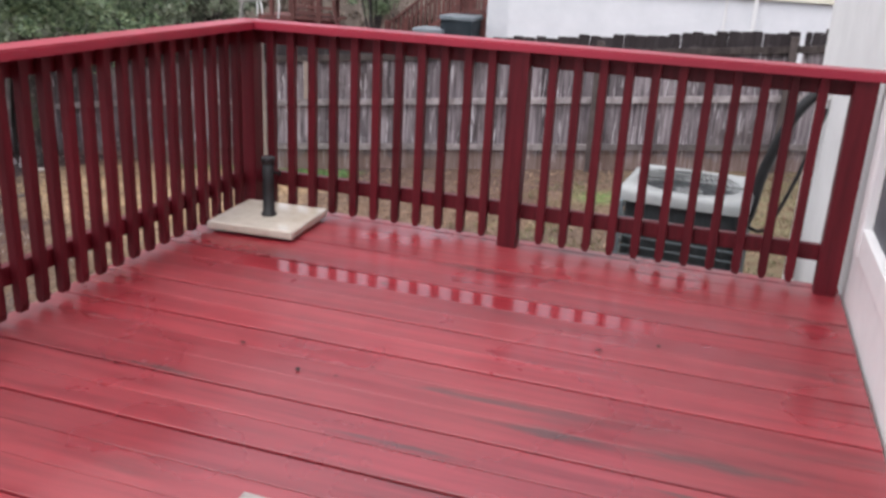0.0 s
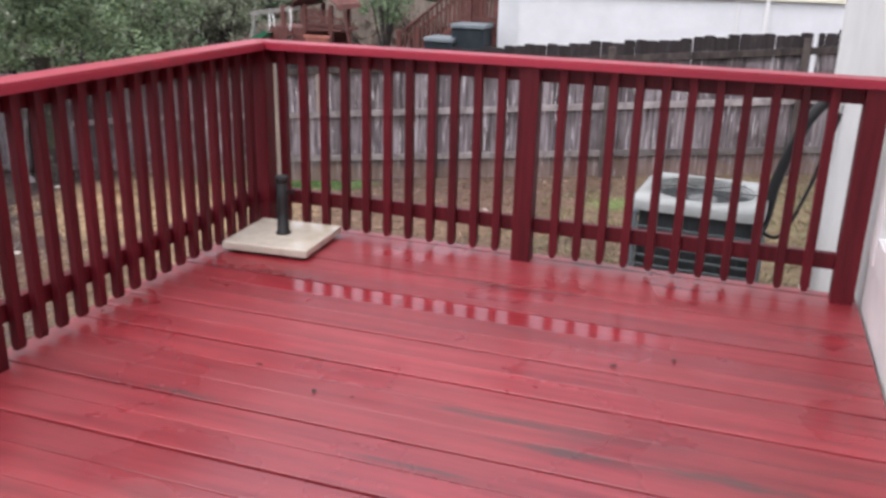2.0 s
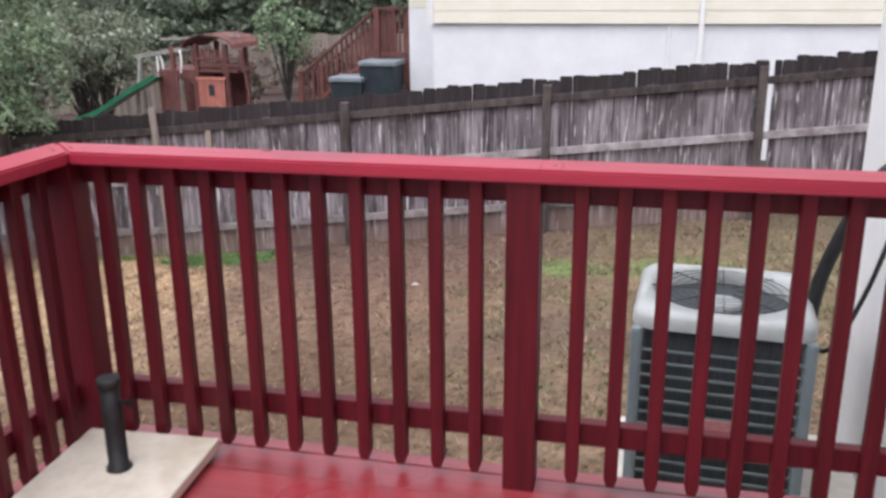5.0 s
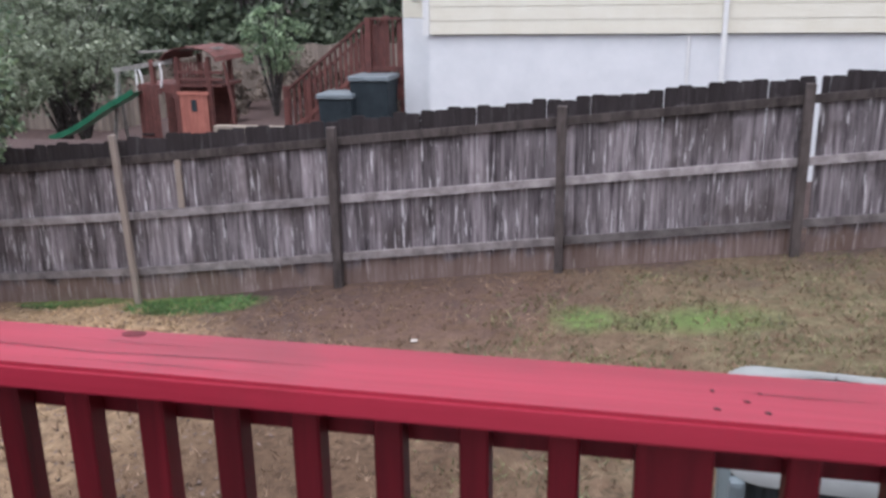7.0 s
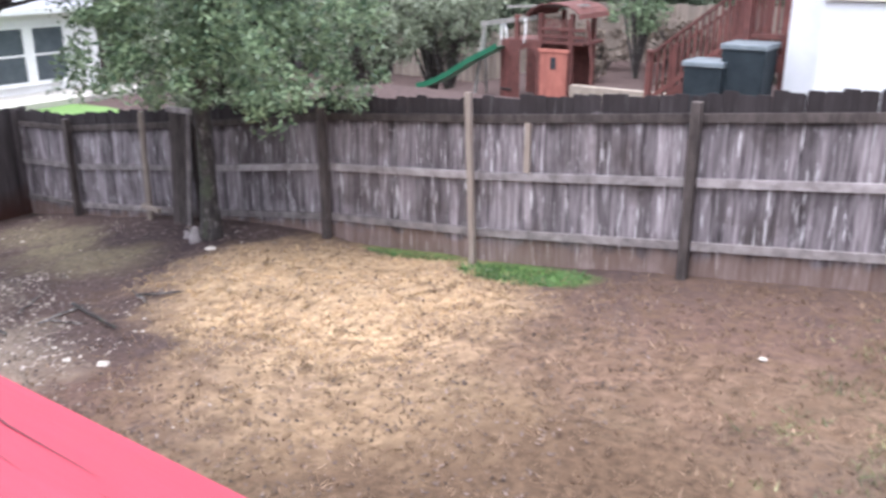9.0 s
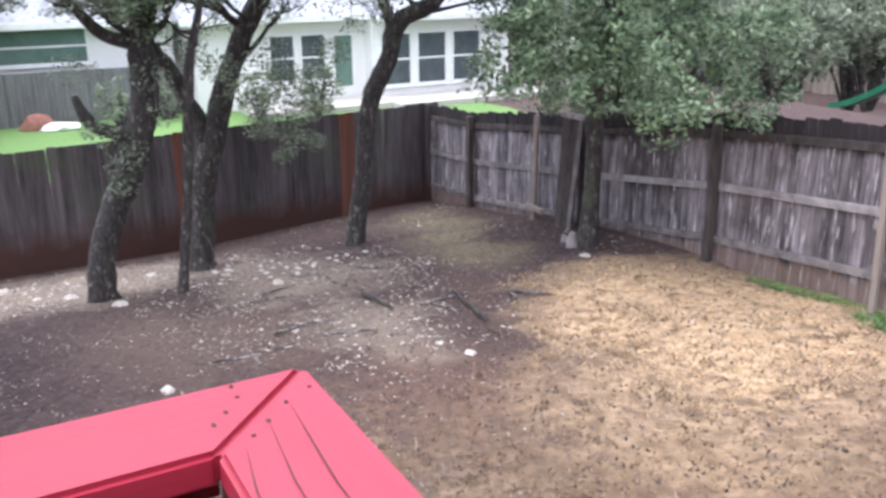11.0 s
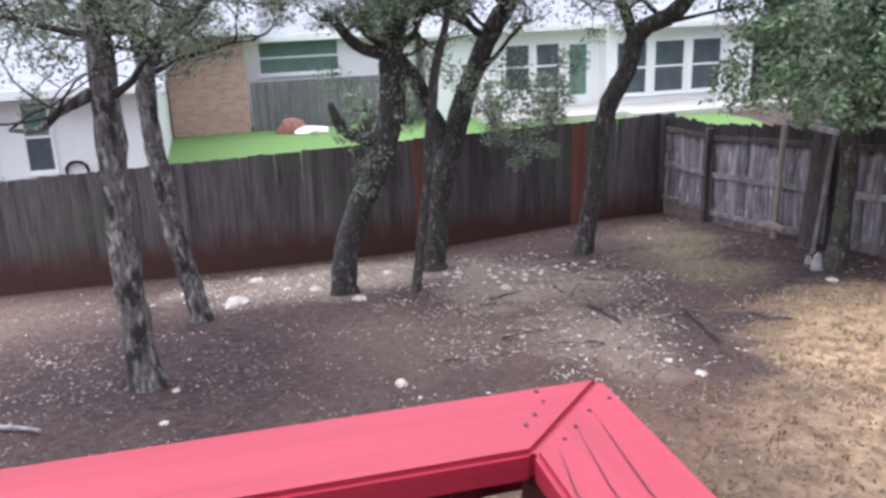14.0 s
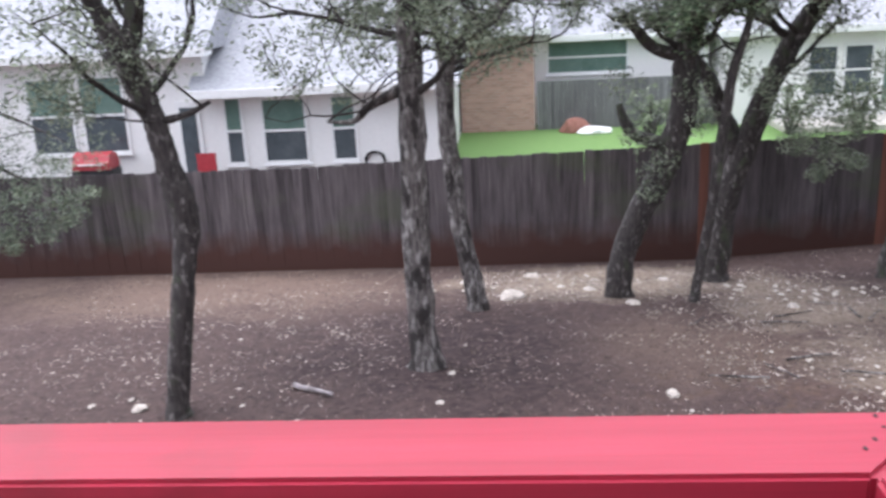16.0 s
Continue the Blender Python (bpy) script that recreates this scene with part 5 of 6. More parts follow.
GREY = "grey lichened live oak with sparse foliage in the yard"
oak(GREY, [(-5.66, -3.4, -2.02, 0.21), (-5.67, -3.29, -1.3, 0.19), (-5.68, -3.17, -0.66, 0.19), (-5.69, -3.12, -0.3, 0.21), (-5.68, -3.13, -0.06, 0.23), (-5.68, -3.18, 0.16, 0.21),
           (-5.68, -3.22, 0.38, 0.2), (-5.68, -3.27, 0.6, 0.19), (-5.68, -3.35, 0.84, 0.19), (-5.66, -3.42, 1.08, 0.19), (-5.64, -3.5, 1.3, 0.15), (-5.6, -3.58, 1.5, 0.13)],
    [[(-5.67, -3.4, 1.0, 0.17), (-5.68, -3.31, 1.22, 0.16), (-5.7, -3.27, 1.5, 0.15), (-5.8, -3.2, 2.3, 0.1)],
     [(-5.68, -3.26, 0.52, 0.08), (-5.7, -3.0, 0.57, 0.05), (-5.72, -2.8, 0.66, 0.03)],
     [(-5.69, -3.15, -0.02, 0.1), (-5.66, -3.06, -0.08, 0.06), (-5.64, -3.02, -0.1, 0.045)]],
    11, M_BARK_DARK, 16, 24, 0.023, M_LEAF_PALE, low=0.5, spread=1.2, keep=0.8)
oak(GREY, [(-6.96, -1.37, -2.19, 0.31), (-6.96, -1.39, -1.64, 0.27), (-6.96, -1.39, -0.84, 0.25), (-6.96, -1.38, -0.18, 0.24), (-6.96, -1.36, 0.49, 0.25),
           (-6.96, -1.35, 0.94, 0.22), (-6.96, -1.34, 1.33, 0.2), (-6.96, -1.33, 1.61, 0.19)],
    [[(-6.96, -1.37, 0.59, 0.14), (-6.94, -1.58, 0.5, 0.1), (-6.92, -1.76, 0.41, 0.075), (-6.9, -1.9, 0.29, 0.05), (-6.88, -2.13, 0.3, 0.03)]],
    12, M_BARK, 22, 24, 0.023, M_LEAF_PALE, low=0.3, spread=1.4, keep=0.8)
oak(GREY, [(-9.58, -0.95, -2.62, 0.27), (-9.58, -1.01, -2.14, 0.25), (-9.57, -1.12, -1.46, 0.23), (-9.57, -1.19, -0.73, 0.22), (-9.57, -1.24, -0.17, 0.21),
           (-9.57, -1.21, 0.43, 0.2), (-9.58, -1.03, 0.75, 0.17), (-9.59, -0.72, 1.0, 0.15), (-9.6, -0.41, 1.3, 0.12)],
    [[(-9.57, -1.21, 0.43, 0.16), (-9.57, -1.28, 0.9, 0.15), (-9.56, -1.4, 1.22, 0.13), (-9.56, -1.48, 1.6, 0.11)]],
    13, M_BARK, 28, 26, 0.025, M_LEAF_PALE, low=0.2, spread=1.5, keep=0.85)
oak(GREY, [(-10.19, 0.93, -2.68, 0.38), (-10.18, 0.99, -2.08, 0.34), (-10.16, 1.17, -1.54, 0.33), (-10.13, 1.41, -1.09, 0.33), (-10.1, 1.63, -0.44, 0.34),
           (-10.09, 1.72, 0.05, 0.33), (-10.09, 1.7, 0.53, 0.28), (-10.07, 1.82, 0.86, 0.25), (-10.06, 1.97, 1.31, 0.22)],
    [[(-10.13, 1.5, -0.62, 0.18), (-10.17, 1.12, -0.5, 0.15), (-10.18, 0.98, -0.32, 0.13), (-10.19, 0.91, -0.1, 0.07)],
     [(-10.09, 1.71, 0.46, 0.2), (-10.14, 1.34, 0.57, 0.16), (-10.16, 1.13, 0.78, 0.13), (-10.19, 0.93, 1.03, 0.1)]],
    14, M_BARK_DARK, 24, 26, 0.026, M_LEAF_PALE, low=0.1, spread=1.3, keep=0.8,
    extra=[(-10.0, 1.35, -0.95, 0.25), (-10.0, 1.3, -1.2, 0.2), (-10.0, 1.5, -0.75, 0.25), (-9.9, 1.1, -0.5, 0.25), (-9.9, 1.9, -0.3, 0.3), (-9.9, 1.75, 0.1, 0.3), (-9.9, 0.9, 0.2, 0.3), (-9.9, 2.2, 0.4, 0.3)], more=8)
oak(GREY, [(-11.19, 2.42, -2.8, 0.36), (-11.18, 2.48, -2.18, 0.34), (-11.16, 2.56, -1.52, 0.33), (-11.12, 2.75, -0.88, 0.34), (-11.07, 2.93, -0.27, 0.31),
           (-11.02, 3.14, 0.25, 0.28), (-10.97, 3.35, 0.68, 0.25), (-10.91, 3.62, 1.09, 0.22), (-10.86, 3.82, 1.42, 0.19)],
    [[(-11.13, 2.68, -0.96, 0.26), (-11.2, 2.4, -0.34, 0.22), (-11.24, 2.25, 0.04, 0.19), (-11.29, 2.02, 0.39, 0.15)]],
    15, M_BARK_DARK, 28, 26, 0.027, M_LEAF_PALE, low=-0.2, spread=1.4, keep=0.8,
    extra=[(-10.7, 3.5, -0.75, 0.3), (-10.7, 3.75, -0.95, 0.28), (-10.7, 3.3, -0.45, 0.3), (-10.7, 3.9, -0.6, 0.3), (-10.7, 4.05, -1.05, 0.2), (-10.7, 3.75, -0.3, 0.35), (-10.7, 3.6, -1.2, 0.18), (-10.5, 3.0, -0.2, 0.35), (-10.5, 4.1, -0.15, 0.3), (-10.5, 3.2, -0.75, 0.25), (-10.5, 2.7, 0.1, 0.3), (-10.5, 3.4, 0.2, 0.35), (-10.5, 4.3, 0.2, 0.3), (-10.5, 4.0, -0.45, 0.3), (-10.5, 3.55, -0.05, 0.3)], more=13)
oak("thin leaning oak stem among larger trees", [(-9.7, 1.83, -2.62, 0.13), (-9.69, 1.88, -2.1, 0.12), (-9.68, 1.96, -1.58, 0.12), (-9.66, 2.03, -0.87, 0.12), (-9.64, 2.1, -0.18, 0.12),
           (-9.63, 2.17, 0.35, 0.11), (-9.61, 2.28, 0.73, 0.09), (-9.58, 2.4, 1.22, 0.07)], [], 16, M_BARK_DARK, 8, 12, 0.034, M_LEAF, spread=0.9)
oak(GREY, [(-10.5, 4.54, -2.72, 0.29), (-10.47, 4.6, -2.01, 0.25), (-10.43, 4.7, -1.25, 0.24), (-10.39, 4.78, -0.61, 0.25), (-10.35, 4.88, -0.29, 0.26),
           (-10.27, 5.06, 0.09, 0.26), (-10.25, 5.11, 0.4, 0.26), (-10.19, 5.24, 0.62, 0.25), (-10.05, 5.57, 0.79, 0.23), (-9.94, 5.83, 1.11, 0.2)],
    [[(-10.24, 5.14, 0.47, 0.18), (-10.29, 5.03, 0.77, 0.16), (-10.35, 4.88, 1.14, 0.13)]],
    17, M_BARK_DARK, 16, 14, 0.034, M_LEAF, low=0.55, spread=1.2, keep=0.8)
rng_o = random.Random(77)
for t_old, x, y in ((0, -5.7, -3.4), (1, -7.0, -1.4), (2, -9.6, -0.9), (3, -10.1, 1.8), (4, -10.9, 3.6), (6, -10.1, 5.4)):
    tree_ob = [o for o in scene.objects if o.name.startswith("oak_tree")][t_old]
    fine = [(x + rng_o.gauss(0, 1.0), y + rng_o.gauss(0, 1.0), rng_o.uniform(0.8, 2.4), rng_o.uniform(0.12, 0.3)) for k in range(55 if t_old < 2 else 85)]
    leaves("crown", fine, 40, 0.021, M_LEAF_PALE, 300 + t_old, tree_ob)
    # Unseen canopy, added to shade the yard and west fence below.
    high = [(x + rng_o.gauss(0, 1.15), y + rng_o.gauss(0, 1.15), rng_o.uniform(2.2, 4.6), rng_o.uniform(0.25, 0.5)) for k in range(120)]
    leaves("unseen_shade_crown", high, 26, 0.075, M_LEAF, 330 + t_old, tree_ob)
# the evergreen oak beside the north fence
rng_t = random.Random(5)
FULL = []
for k in range(560):
    a, r = rng_t.uniform(0, 2 * math.pi), math.sqrt(rng_t.random())
    z = rng_t.uniform(-0.6, 4.2)
    wide = 2.15 if z > 0.1 else 1.9
    x, y = -6.75 + wide * r * math.cos(a), 6.25 + 1.5 * r * math.sin(a)
    if z < -0.25 + 0.35 * noise.noise((x * 1.3, y * 1.3, 4)) or (z < 0.1 and abs(x + 7.3) < 0.3):
        continue
    FULL.append((x, y, z, rng_t.uniform(0.14, 0.34)))
oak("dense green evergreen oak beside the wooden fence", [(-7.38, 6.37, -2.3, 0.32), (-7.37, 6.39, -1.62, 0.22), (-7.36, 6.4, -1.12, 0.2), (-7.36, 6.39, -0.58, 0.2),
           (-7.37, 6.39, -0.05, 0.21), (-7.32, 6.45, 0.46, 0.28), (-7.25, 6.54, 0.9, 0.28), (-7.22, 6.57, 1.38, 0.26)], [],
    18, M_BARK_DARK, 14, 90, 0.04, M_LEAF, low=-0.3, spread=1.4, keep=0.12, extra=FULL, more=1)


def gate_panel():
    """An old dark gate leaning on the fence, with a pale top batten and stile."""
    g = thing("gate_panel", "old dark wooden gate panel leaning on the fence", "gate")
    for k in range(3):
        x = -8.68 + 0.132 * k
        bm = bmesh.new()
        prism(bm, [(6.80, -2.45), (6.82, -2.45), (6.93, -0.66 - 0.02 * k), (6.91, -0.66 - 0.02 * k)], x, x + 0.126, "x")
        part("board", bm, M_POST, g)
    beam(g, "top_batten", (-8.66, 6.86, -0.62), (-8.14, 6.85, -0.60), 0.03, 0.07, M_FRAME_PALE, "pale top batten")
    beam(g, "stile", (-8.27, 6.72, -2.4), (-8.19, 6.84, -0.64), 0.06, 0.05, M_FRAME, "grey bare stile")


gate_panel()
# Leaves out of sight over the fence corner, added for their shade.
rng_h = random.Random(91)
tree_ob = [o for o in scene.objects if o.name.startswith("oak_tree")][7]
leaves("unseen_shade_crown", [(-8.6 + rng_h.gauss(0, 1.7), 5.9 + rng_h.gauss(0, 1.3), rng_h.uniform(1.9, 4.8), rng_h.uniform(0.3, 0.55)) for k in range(230)], 30, 0.085, M_LEAF, 92, tree_ob)


def bush(label, x, y, z, rx, ry, rz, count, per, size, material, seed, name="shrub"):
    """A shrub or far tree: stems and an uneven crown of leaf clumps."""
    rng = random.Random(seed)
    t = thing(name, label, "tree" if name != "shrub" else "shrub", "woods behind" if name == "wood_tree" else "")
    clumps, made = [], []
    for k in range(count):
        a, b, r = rng.uniform(0, 2 * math.pi), rng.uniform(-1, 1), rng.random() ** 0.4
        c = (x + rx * r * math.cos(a) * math.sqrt(1 - b * b), y + ry * r * math.sin(a) * math.sqrt(1 - b * b), z + rz * (1 + b * r))
        clumps.append((*c, min(rx, rz) * rng.uniform(0.14, 0.32)))
        if k % 4 == 0:
            made.append([(x, y, min(z - 0.3, ground_z(x, y) - 0.1), 0.05), ((x + c[0]) / 2 + rng.uniform(-0.2, 0.2), (y + c[1]) / 2, (z + c[2]) / 2 + 0.2, 0.035), (*c, 0.01)])
    bm = bmesh.new()
    for m in made:
        tube(bm, [q[:3] for q in m], [q[3] * max(1, rx * 0.5) for q in m], 5, 0, 0, cap=False)
    if name == "wood_tree":
        tube(bm, [(x, y, ground_z(x, y) - 0.2), (x + 0.1, y, z), (x, y + 0.1, z + rz)], [0.22, 0.17, 0.08], 8, 0.1, seed)
    part("stem", bm, M_BARK_DARK, t)
    leaves("crown", clumps, per, size, material, seed, t)


rng_d = random.Random(61)
DROOP = [(-11.4 + rng_d.gauss(0, 0.35), rng_d.uniform(-9.4, -6.75), rng_d.uniform(-2.15, -0.7), rng_d.uniform(0.14, 0.32)) for k in range(150)]
DROOP = [c for c in DROOP if c[2] < -0.6 - 0.55 * (c[1] + 7.8) and c[2] > -2.2 + 0.55 * max(0, c[1] + 8.0)]
oak("dark evergreen oak with low drooping foliage before the fence", [(-11.3, -10.1, -2.85, 0.34), (-11.25, -10.0, -2.0, 0.3), (-11.2, -9.8, -0.8, 0.27), (-11.1, -9.6, 0.5, 0.24), (-11.0, -9.4, 1.8, 0.18)],
    [[(-11.2, -9.8, -0.6, 0.13), (-11.3, -9.0, -0.5, 0.09), (-11.4, -8.2, -0.8, 0.06), (-11.4, -7.3, -1.3, 0.02)],
     [(-11.2, -9.7, 0.1, 0.12), (-11.3, -8.9, 0.2, 0.08), (-11.4, -8.0, 0.0, 0.05), (-11.4, -7.0, -0.5, 0.02)]],
    21, M_BARK_DARK, 26, 60, 0.03, M_LEAF_DARK, low=-0.4, spread=1.3, keep=0.22, extra=DROOP, more=1)
rng_p = random.Random(62)
tree_ob = [o for o in scene.objects if o.name.startswith("oak_tree")][-1]
leaves("crown", [(-11.3 + rng_p.gauss(0, 0.4), rng_p.uniform(-8.6, -6.3), rng_p.uniform(-0.9, 0.25), rng_p.uniform(0.1, 0.25)) for k in range(70)], 32, 0.024, M_LEAF_PALE, 63, tree_ob)
rw = random.Random(8)
for k in range(22):
    wx, wy = -26 + 1.55 * k + rw.uniform(-0.6, 0.6), 28 + rw.uniform(-1.5, 5)
    bush("dark green tree in the woods behind the gardens", wx, wy, rw.uniform(-0.6, 1.0), rw.uniform(2.0, 3.0), 2.0, rw.uniform(2.4, 3.4), 70, 40, 0.16, M_LEAF_DARK, 40 + k, "wood_tree")
for k in range(17):
    bush("dark undergrowth at the edge of the woods", -24 + 1.6 * k + rw.uniform(-0.4, 0.4), 27.6 + rw.uniform(0, 1.2), -2.3, 2.0, 1.1, 2.1, 110, 46, 0.13, M_LEAF_DARK, 140 + k)
for k in range(9):
    bush("dark green tree in the woods behind the gardens", -39 + 1.7 * k + rw.uniform(-0.5, 0.5), 20 + 0.8 * k + rw.uniform(-0.8, 0.8), -1.6, 2.2, 2.0, 2.6, 80, 40, 0.15, M_LEAF_DARK, 170 + k, "wood_tree")
for k in range(9):
    bush("dark undergrowth at the edge of the woods", -31 + 1.3 * k, 19.6 + 0.85 * k + rw.uniform(-0.4, 0.4), -3.0 + 0.08 * k, 1.6, 1.2, 2.0, 90, 46, 0.12, M_LEAF_DARK, 190 + k)
M_BRUSH = leaf_material("dry brown brush", (0.10, 0.078, 0.064), (0.31, 0.255, 0.21), 0.9)
for k, (x, y, z, r) in enumerate(((-16.5, 19.5, -1.9, 2.1), (-15.6, 22.5, -1.6, 2.3), (-17.5, 14.5, -2.4, 2.0), (-14.0, 17.5, -1.9, 1.5), (-13.4, 12.0, -2.2, 1.3), (-13.6, 20.5, -1.6, 1.6))):
    bush("soft grey-green garden shrub beyond the fence", x, y, z, r, r, r * 0.95, 90, 70, 0.07, M_LEAF_PALE, 70 + k)
bush("round green shrub beside the woods", -8.7, 22.5, -0.95, 1.0, 0.9, 1.0, 60, 60, 0.06, M_LEAF, 90)
for k, (x, y, r) in enumerate(((-12.6, 24.2, 1.2), (-10.6, 23.8, 1.1), (-8.4, 24.4, 1.2), (-6.6, 24.0, 1.0), (-4.9, 23.6, 1.1), (-9.6, 21.2, 0.5), (-6.7, 20.2, 0.45))):
    bush("dry brown brush before the far fence", x, y, -2.1, r, 0.6, r * 0.75, 46, 60, 0.06, M_BRUSH, 100 + k)
for k, (x, y, z) in enumerate(((-24.5, 7.6, -3.0), (-24.2, 9.3, -3.0), (-25.5, 3.8, -3.1), (-26.2, 5.2, -3.1))):
    bush("pale green shrub beside the lawn", x, y, z, 0.8, 0.8, 0.7, 34, 34, 0.05, M_LEAF_PALE, 80 + k)

# ---- yard details ----
fpost = thing("bare_fence_post", "pale bare wooden post leaning on the fence", "post")
beam(fpost, "stake", (-3.86, 7.03, ground_z(-3.86, 7) - 0.05), (-3.93, 7.02, 0.0), 0.075, 0.06, M_PALE)
prop = thing("fence_prop", "pale wooden prop with short crosspiece at the fence", "post")
beam(prop, "stake", (-9.4, 6.95, ground_z(-9.4, 7) - 0.05), (-9.42, 7.0, -0.75), 0.07, 0.06, M_PALE)
beam(prop, "crosspiece", (-9.48, 6.9, -2.1), (-9.1, 6.9, -2.12), 0.05, 0.07, M_PALE)
M_ROCK = surface("pale limestone", (0.33, 0.285, 0.25), (0.64, 0.58, 0.52), (14, 14, 14), 0.9, bump=0.3)
rs = random.Random(21)
SPOTS = [(-10.3, -0.5, 0.3), (-10.6, 0.58, 0.18), (-9.7, 1.05, 0.16), (-5.85, -2.9, 0.05), (-5.9, -4.3, 0.06), (-6.05, -4.0, 0.05), (-5.22, 3.36, 0.09), (-5.99, 0.86, 0.11), (-6.7, -1.1, 0.07), (-5.86, -1.15, 0.07), (-5.83, -3.83, 0.12), (-10.9, 0.2, 0.12), (-0.42, 5.78, 0.05),
         (-5.6, 3.25, 0.06), (-11.2, 1.7, 0.18), (-11.8, -0.2, 0.2), (-11.4, -1.2, 0.15), (-9.2, 2.9, 0.14), (-7.0, 6.05, 0.12)]
for k in range(34):
    SPOTS.append((rs.uniform(-12.4, -4.0), rs.uniform(-5, 6.6), rs.uniform(0.015, 0.05)))
for k in range(110):
    SPOTS.append((rs.gauss(-11.4, 0.45), rs.gauss(0.9, 1.1), rs.uniform(0.02, 0.065)))
for k in range(45):
    SPOTS.append((rs.gauss(-10.1, 0.5), rs.gauss(3.1, 0.7), rs.uniform(0.025, 0.08)))
for k in range(40):
    SPOTS.append((rs.gauss(-6.6, 0.9), rs.gauss(3.0, 0.6), rs.uniform(0.015, 0.05)))
for k, (x, y, r) in enumerate(SPOTS):
    if x > -12.8:
        lump("stone", "pale limestone lump on the bare soil", "stone", x, y, ground_z(x, y) + r * 0.02, r * 0.7, r * 0.55, r * 0.25, M_ROCK, k, "stones in the yard")


# Two lumps stand in for pale root swellings; the low one is a stone.
for x, y, z, w, tall, k in ((-7.44, 6.17, -2.2, 0.085, 0.34, 401), (-7.76, 6.3, -2.22, 0.06, 0.24, 402), (-7.5, 5.75, -2.24, 0.09, 0.14, 403)):
    lump("stone", "rounded pale grey lump at the oak's foot", "stone", x, y, z, w, w * 0.9, tall, M_FRAME_PALE, k, "stones in the yard")


def stick(x0, y0, x1, y1, r, seed, wood=None):
    rng = random.Random(seed)
    pts = []
    for k in range(6):
        t = k / 5
        x, y = x0 + (x1 - x0) * t + rng.uniform(-0.02, 0.02), y0 + (y1 - y0) * t + rng.uniform(-0.02, 0.02)
        pts.append((x, y, ground_z(x, y) + r + 0.02))
    bm = bmesh.new()
    tube(bm, pts, [r * (1 - 0.08 * k) for k in range(6)], 8, 0.25, seed)
    tagged(part("fallen_branch", bm, wood or M_BARK), "grey fallen branch lying on the soil", "branch", "fallen branches")


stick(-6.29, -2.55, -6.01, -2.12, 0.026, 1, M_FRAME_PALE)
stick(-7.76, 3.41, -6.78, 3.36, 0.022, 2, M_BARK_DARK)
stick(-6.88, 4.13, -5.82, 3.89, 0.02, 3, M_BARK_DARK)
for k in range(16):
    x, y, a = rs.uniform(-9.5, -6.0), rs.uniform(1.5, 4.6), rs.uniform(0, 6.3)
    stick(x, y, x + 0.5 * math.cos(a), y + 0.5 * math.sin(a), rs.uniform(0.008, 0.016), 10 + k)


def scatter(name, label, category, n, area, size, material, seed, upright=False, bias=None, patch=None):
    """Leaf litter or grass blades strewn over the soil, in one mesh."""
    rng = np.random.default_rng(seed)
    x = rng.uniform(area[0], area[1], n)
    y = rng.uniform(area[2], area[3], n)
    if bias:
        keep = np.array([noise.noise((a * bias, b * bias, seed)) > rng.uniform(-0.25, 0.3) for a, b in zip(x, y)])
        x, y = x[keep], y[keep]
    if patch:
        px, py, rx, ry = patch
        edge = np.array([0.5 * noise.noise((a * 1.1, b * 1.1, seed)) for a, b in zip(x, y)]) + rng.normal(0, 0.12, len(x))
        keep = ((x - px) / rx) ** 2 + ((y - py) / ry) ** 2 + edge < 1
        x, y = x[keep], y[keep]
    keep = y < np.array([fence_y(a) for a in x]) - 0.1
    keep &= ~((x > -0.1) & (y < 0.1)) & (x > -12.9)
    x, y = x[keep], y[keep]
    n = len(x)
    z = np.array([ground_z(a, b) + 0.04 * noise.noise((a * 0.8, b * 0.8, 0)) + 0.02 * noise.noise((a * 2.5, b * 2.5, 3)) for a, b in zip(x, y)])
    at = np.stack([x, y, z + 0.006], 1)
    a = rng.uniform(0, 2 * np.pi, n)
    s = (size * rng.uniform(0.5, 1.5, n))[:, None]
    u = np.stack([np.cos(a), np.sin(a), rng.uniform(-0.25, 0.35, n)], 1)
    v = np.stack([-np.sin(a), np.cos(a), rng.uniform(-0.3, 0.3, n)], 1)
    if upright:
        tip = at + np.stack([rng.normal(0, 0.5, n), rng.normal(0, 0.5, n), rng.uniform(0.25, 0.8, n)], 1) * s
        co = np.stack([at - v * s * 0.14 - [0, 0, 0.01], at + v * s * 0.14 - [0, 0, 0.01], tip], 1).reshape(-1, 3)
        q = 3
    else:
        co = np.stack([at - u * s * 0.5, at + v * s * 0.25, at + u * s * 0.5 + [0, 0, 0.01], at - v * s * 0.25], 1).reshape(-1, 3)
        q = 4
    me = bpy.data.meshes.new(name)
    me.vertices.add(q * n)
    me.vertices.foreach_set("co", co.ravel())
    me.loops.add(q * n)
    me.loops.foreach_set("vertex_index", np.arange(q * n))
    me.polygons.add(n)
    me.polygons.foreach_set("loop_start", np.arange(0, q * n, q))
    me.update()
    me.validate()
    me.materials.append(material)
    return tagged(part(name, me, None), label, category, kind="stuff")


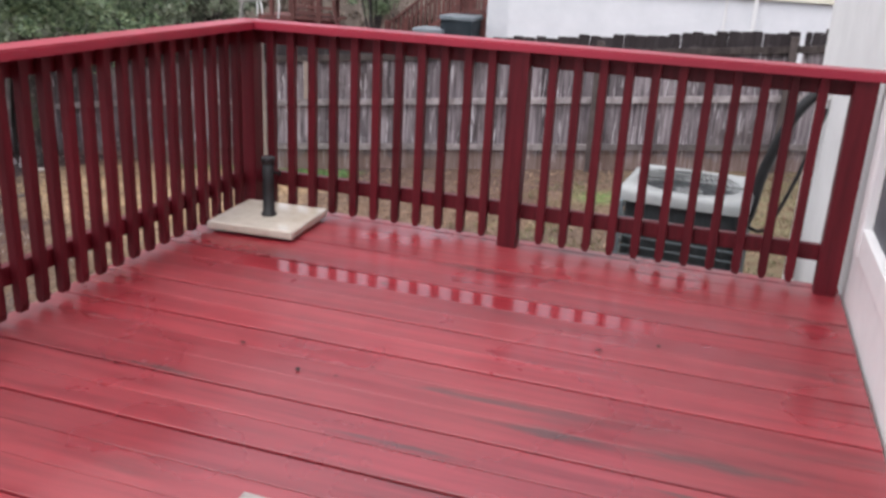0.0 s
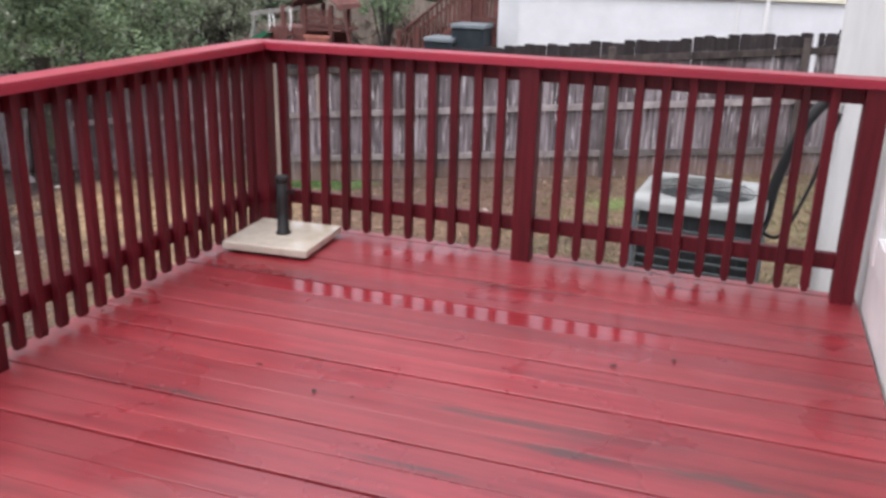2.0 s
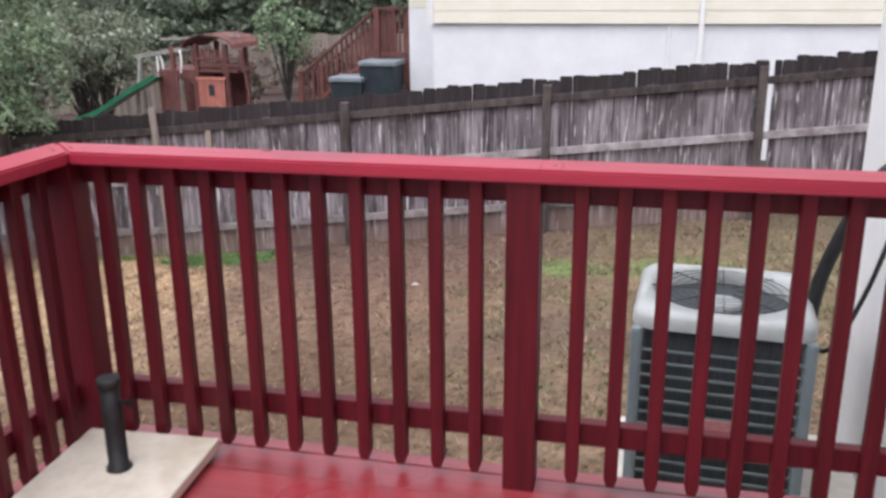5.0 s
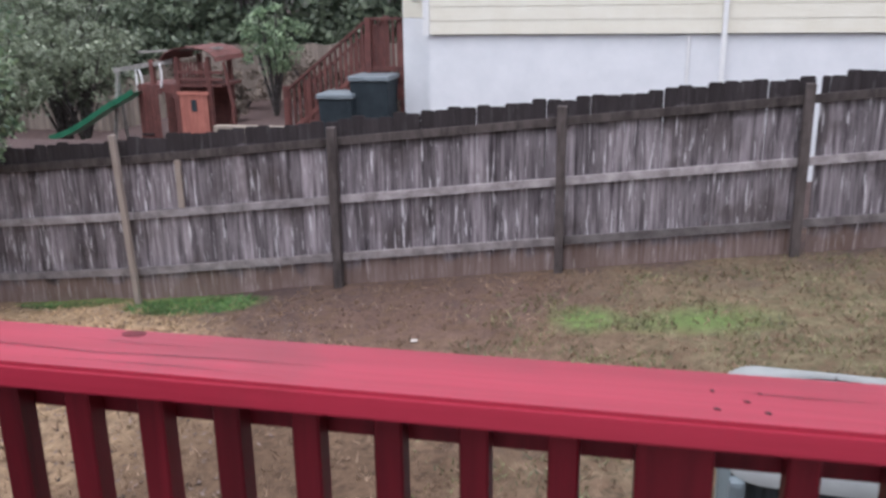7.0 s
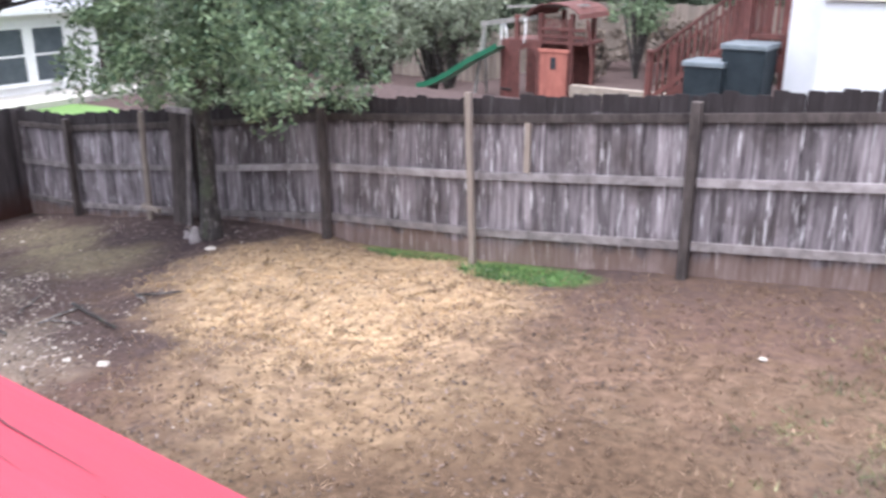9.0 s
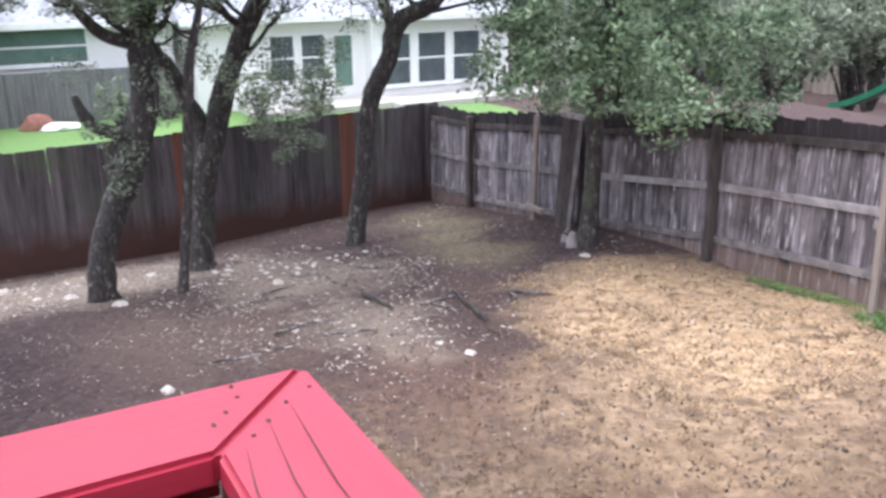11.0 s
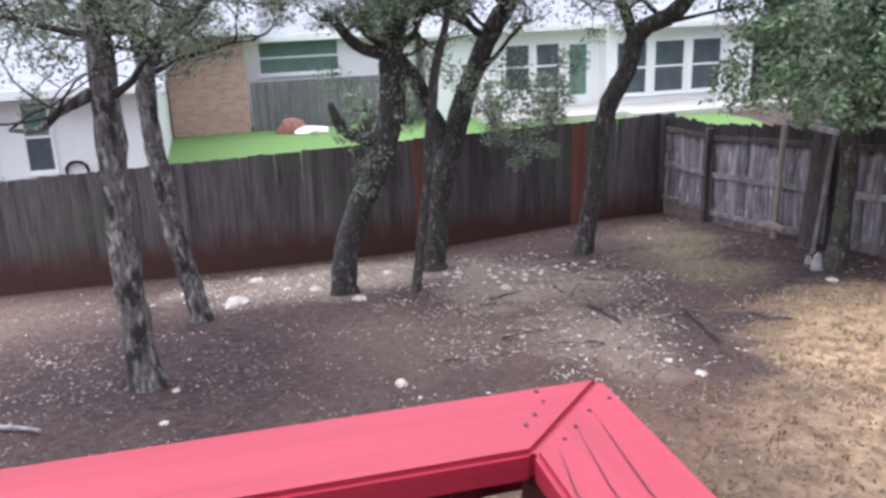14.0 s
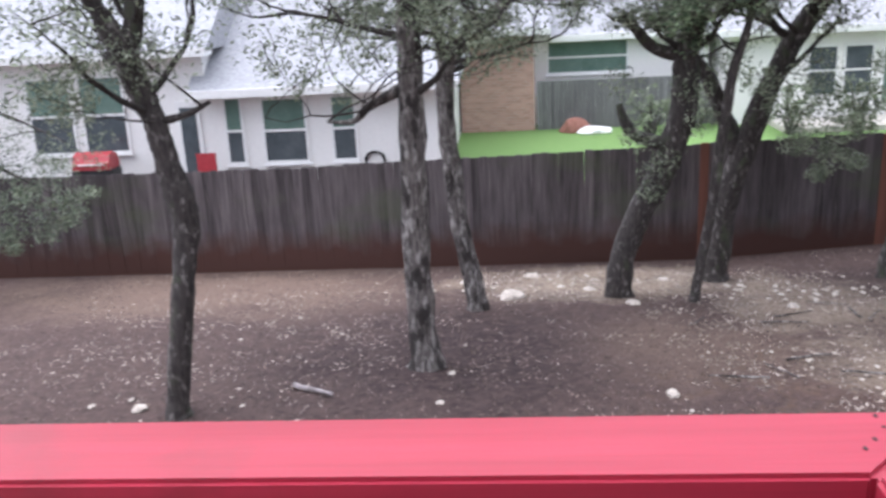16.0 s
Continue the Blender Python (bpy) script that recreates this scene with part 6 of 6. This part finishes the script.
M_LITTER = leaf_material("dry leaf litter", (0.032, 0.022, 0.02), (0.25, 0.19, 0.165), 0.95)
M_LITTER_PALE = leaf_material("pale dry leaves", (0.19, 0.15, 0.13), (0.54, 0.47, 0.42), 0.95)
M_BLADE_DEAD = leaf_material("dead grass blades", (0.12, 0.076, 0.052), (0.42, 0.30, 0.21), 0.95)
M_BLADE_STRAW = leaf_material("straw grass blades", (0.36, 0.24, 0.13), (0.68, 0.51, 0.32), 0.95)
M_BLADE_OLIVE = leaf_material("olive grass blades", (0.08, 0.09, 0.04), (0.30, 0.29, 0.15))
M_BLADE_GREEN = leaf_material("green grass blades", (0.06, 0.14, 0.045), (0.17, 0.30, 0.115), 0.8)
scatter("leaf_litter", "brown dry leaf litter on bare soil", "leaf litter", 26000, (-12.8, -1.0, -9, 7), 0.035, M_LITTER, 1)
scatter("leaf_litter", "pale dry leaves strewn over soil", "leaf litter", 7500, (-12.8, -3.5, -7, 7), 0.032, M_LITTER_PALE, 2, bias=1.1)
scatter("leaf_litter", "pale dry leaves along the fence foot", "leaf litter", 7000, (-12.6, -9.8, -1.6, 3.6), 0.042, M_LITTER_PALE, 3, patch=(-11.2, 0.9, 1.3, 2.2), bias=2.0)
scatter("leaf_litter", "pale dry leaves around the tree roots", "leaf litter", 7000, (-11.5, -5.0, 0.8, 5.6), 0.045, M_LITTER_PALE, 9, patch=(-8.3, 3.1, 2.9, 1.9), bias=1.6)
scatter("leaf_litter", "pale dry leaves between the oaks", "leaf litter", 3200, (-11.5, -5.5, -5.5, -0.5), 0.044, M_LITTER_PALE, 10, patch=(-8.6, -3.6, 2.8, 2.2), bias=1.8)
scatter("dead_grass", "matted brown dead grass", "grass", 75000, (-5.8, 6, 0.2, 8), 0.046, M_BLADE_DEAD, 4, True, 5.5, (1.0, 3.8, 6.4, 4.2))
scatter("straw_grass", "golden straw-coloured grass patch", "grass", 26000, (-7.2, -2.2, 3.6, 7.2), 0.042, M_BLADE_STRAW, 5, True, 6.0, (-4.7, 5.6, 2.1, 1.6))
scatter("olive_grass", "patchy olive-green grass", "grass", 40000, (-1.4, 6, 1.0, 8), 0.05, M_BLADE_OLIVE, 6, True, 2.4, (3.2, 5.2, 3.6, 2.6))
scatter("green_grass", "bright green grass tuft by the fence", "grass", 2600, (-4.0, -2.3, 6.5, 7.3), 0.055, M_BLADE_GREEN, 7, True, None, (-3.15, 6.92, 0.8, 0.3))
scatter("green_grass", "bright green grass along the fence", "grass", 1200, (-5.5, -4.0, 6.8, 7.2), 0.045, M_BLADE_GREEN, 8, True, None, (-4.75, 7.05, 0.7, 0.15))
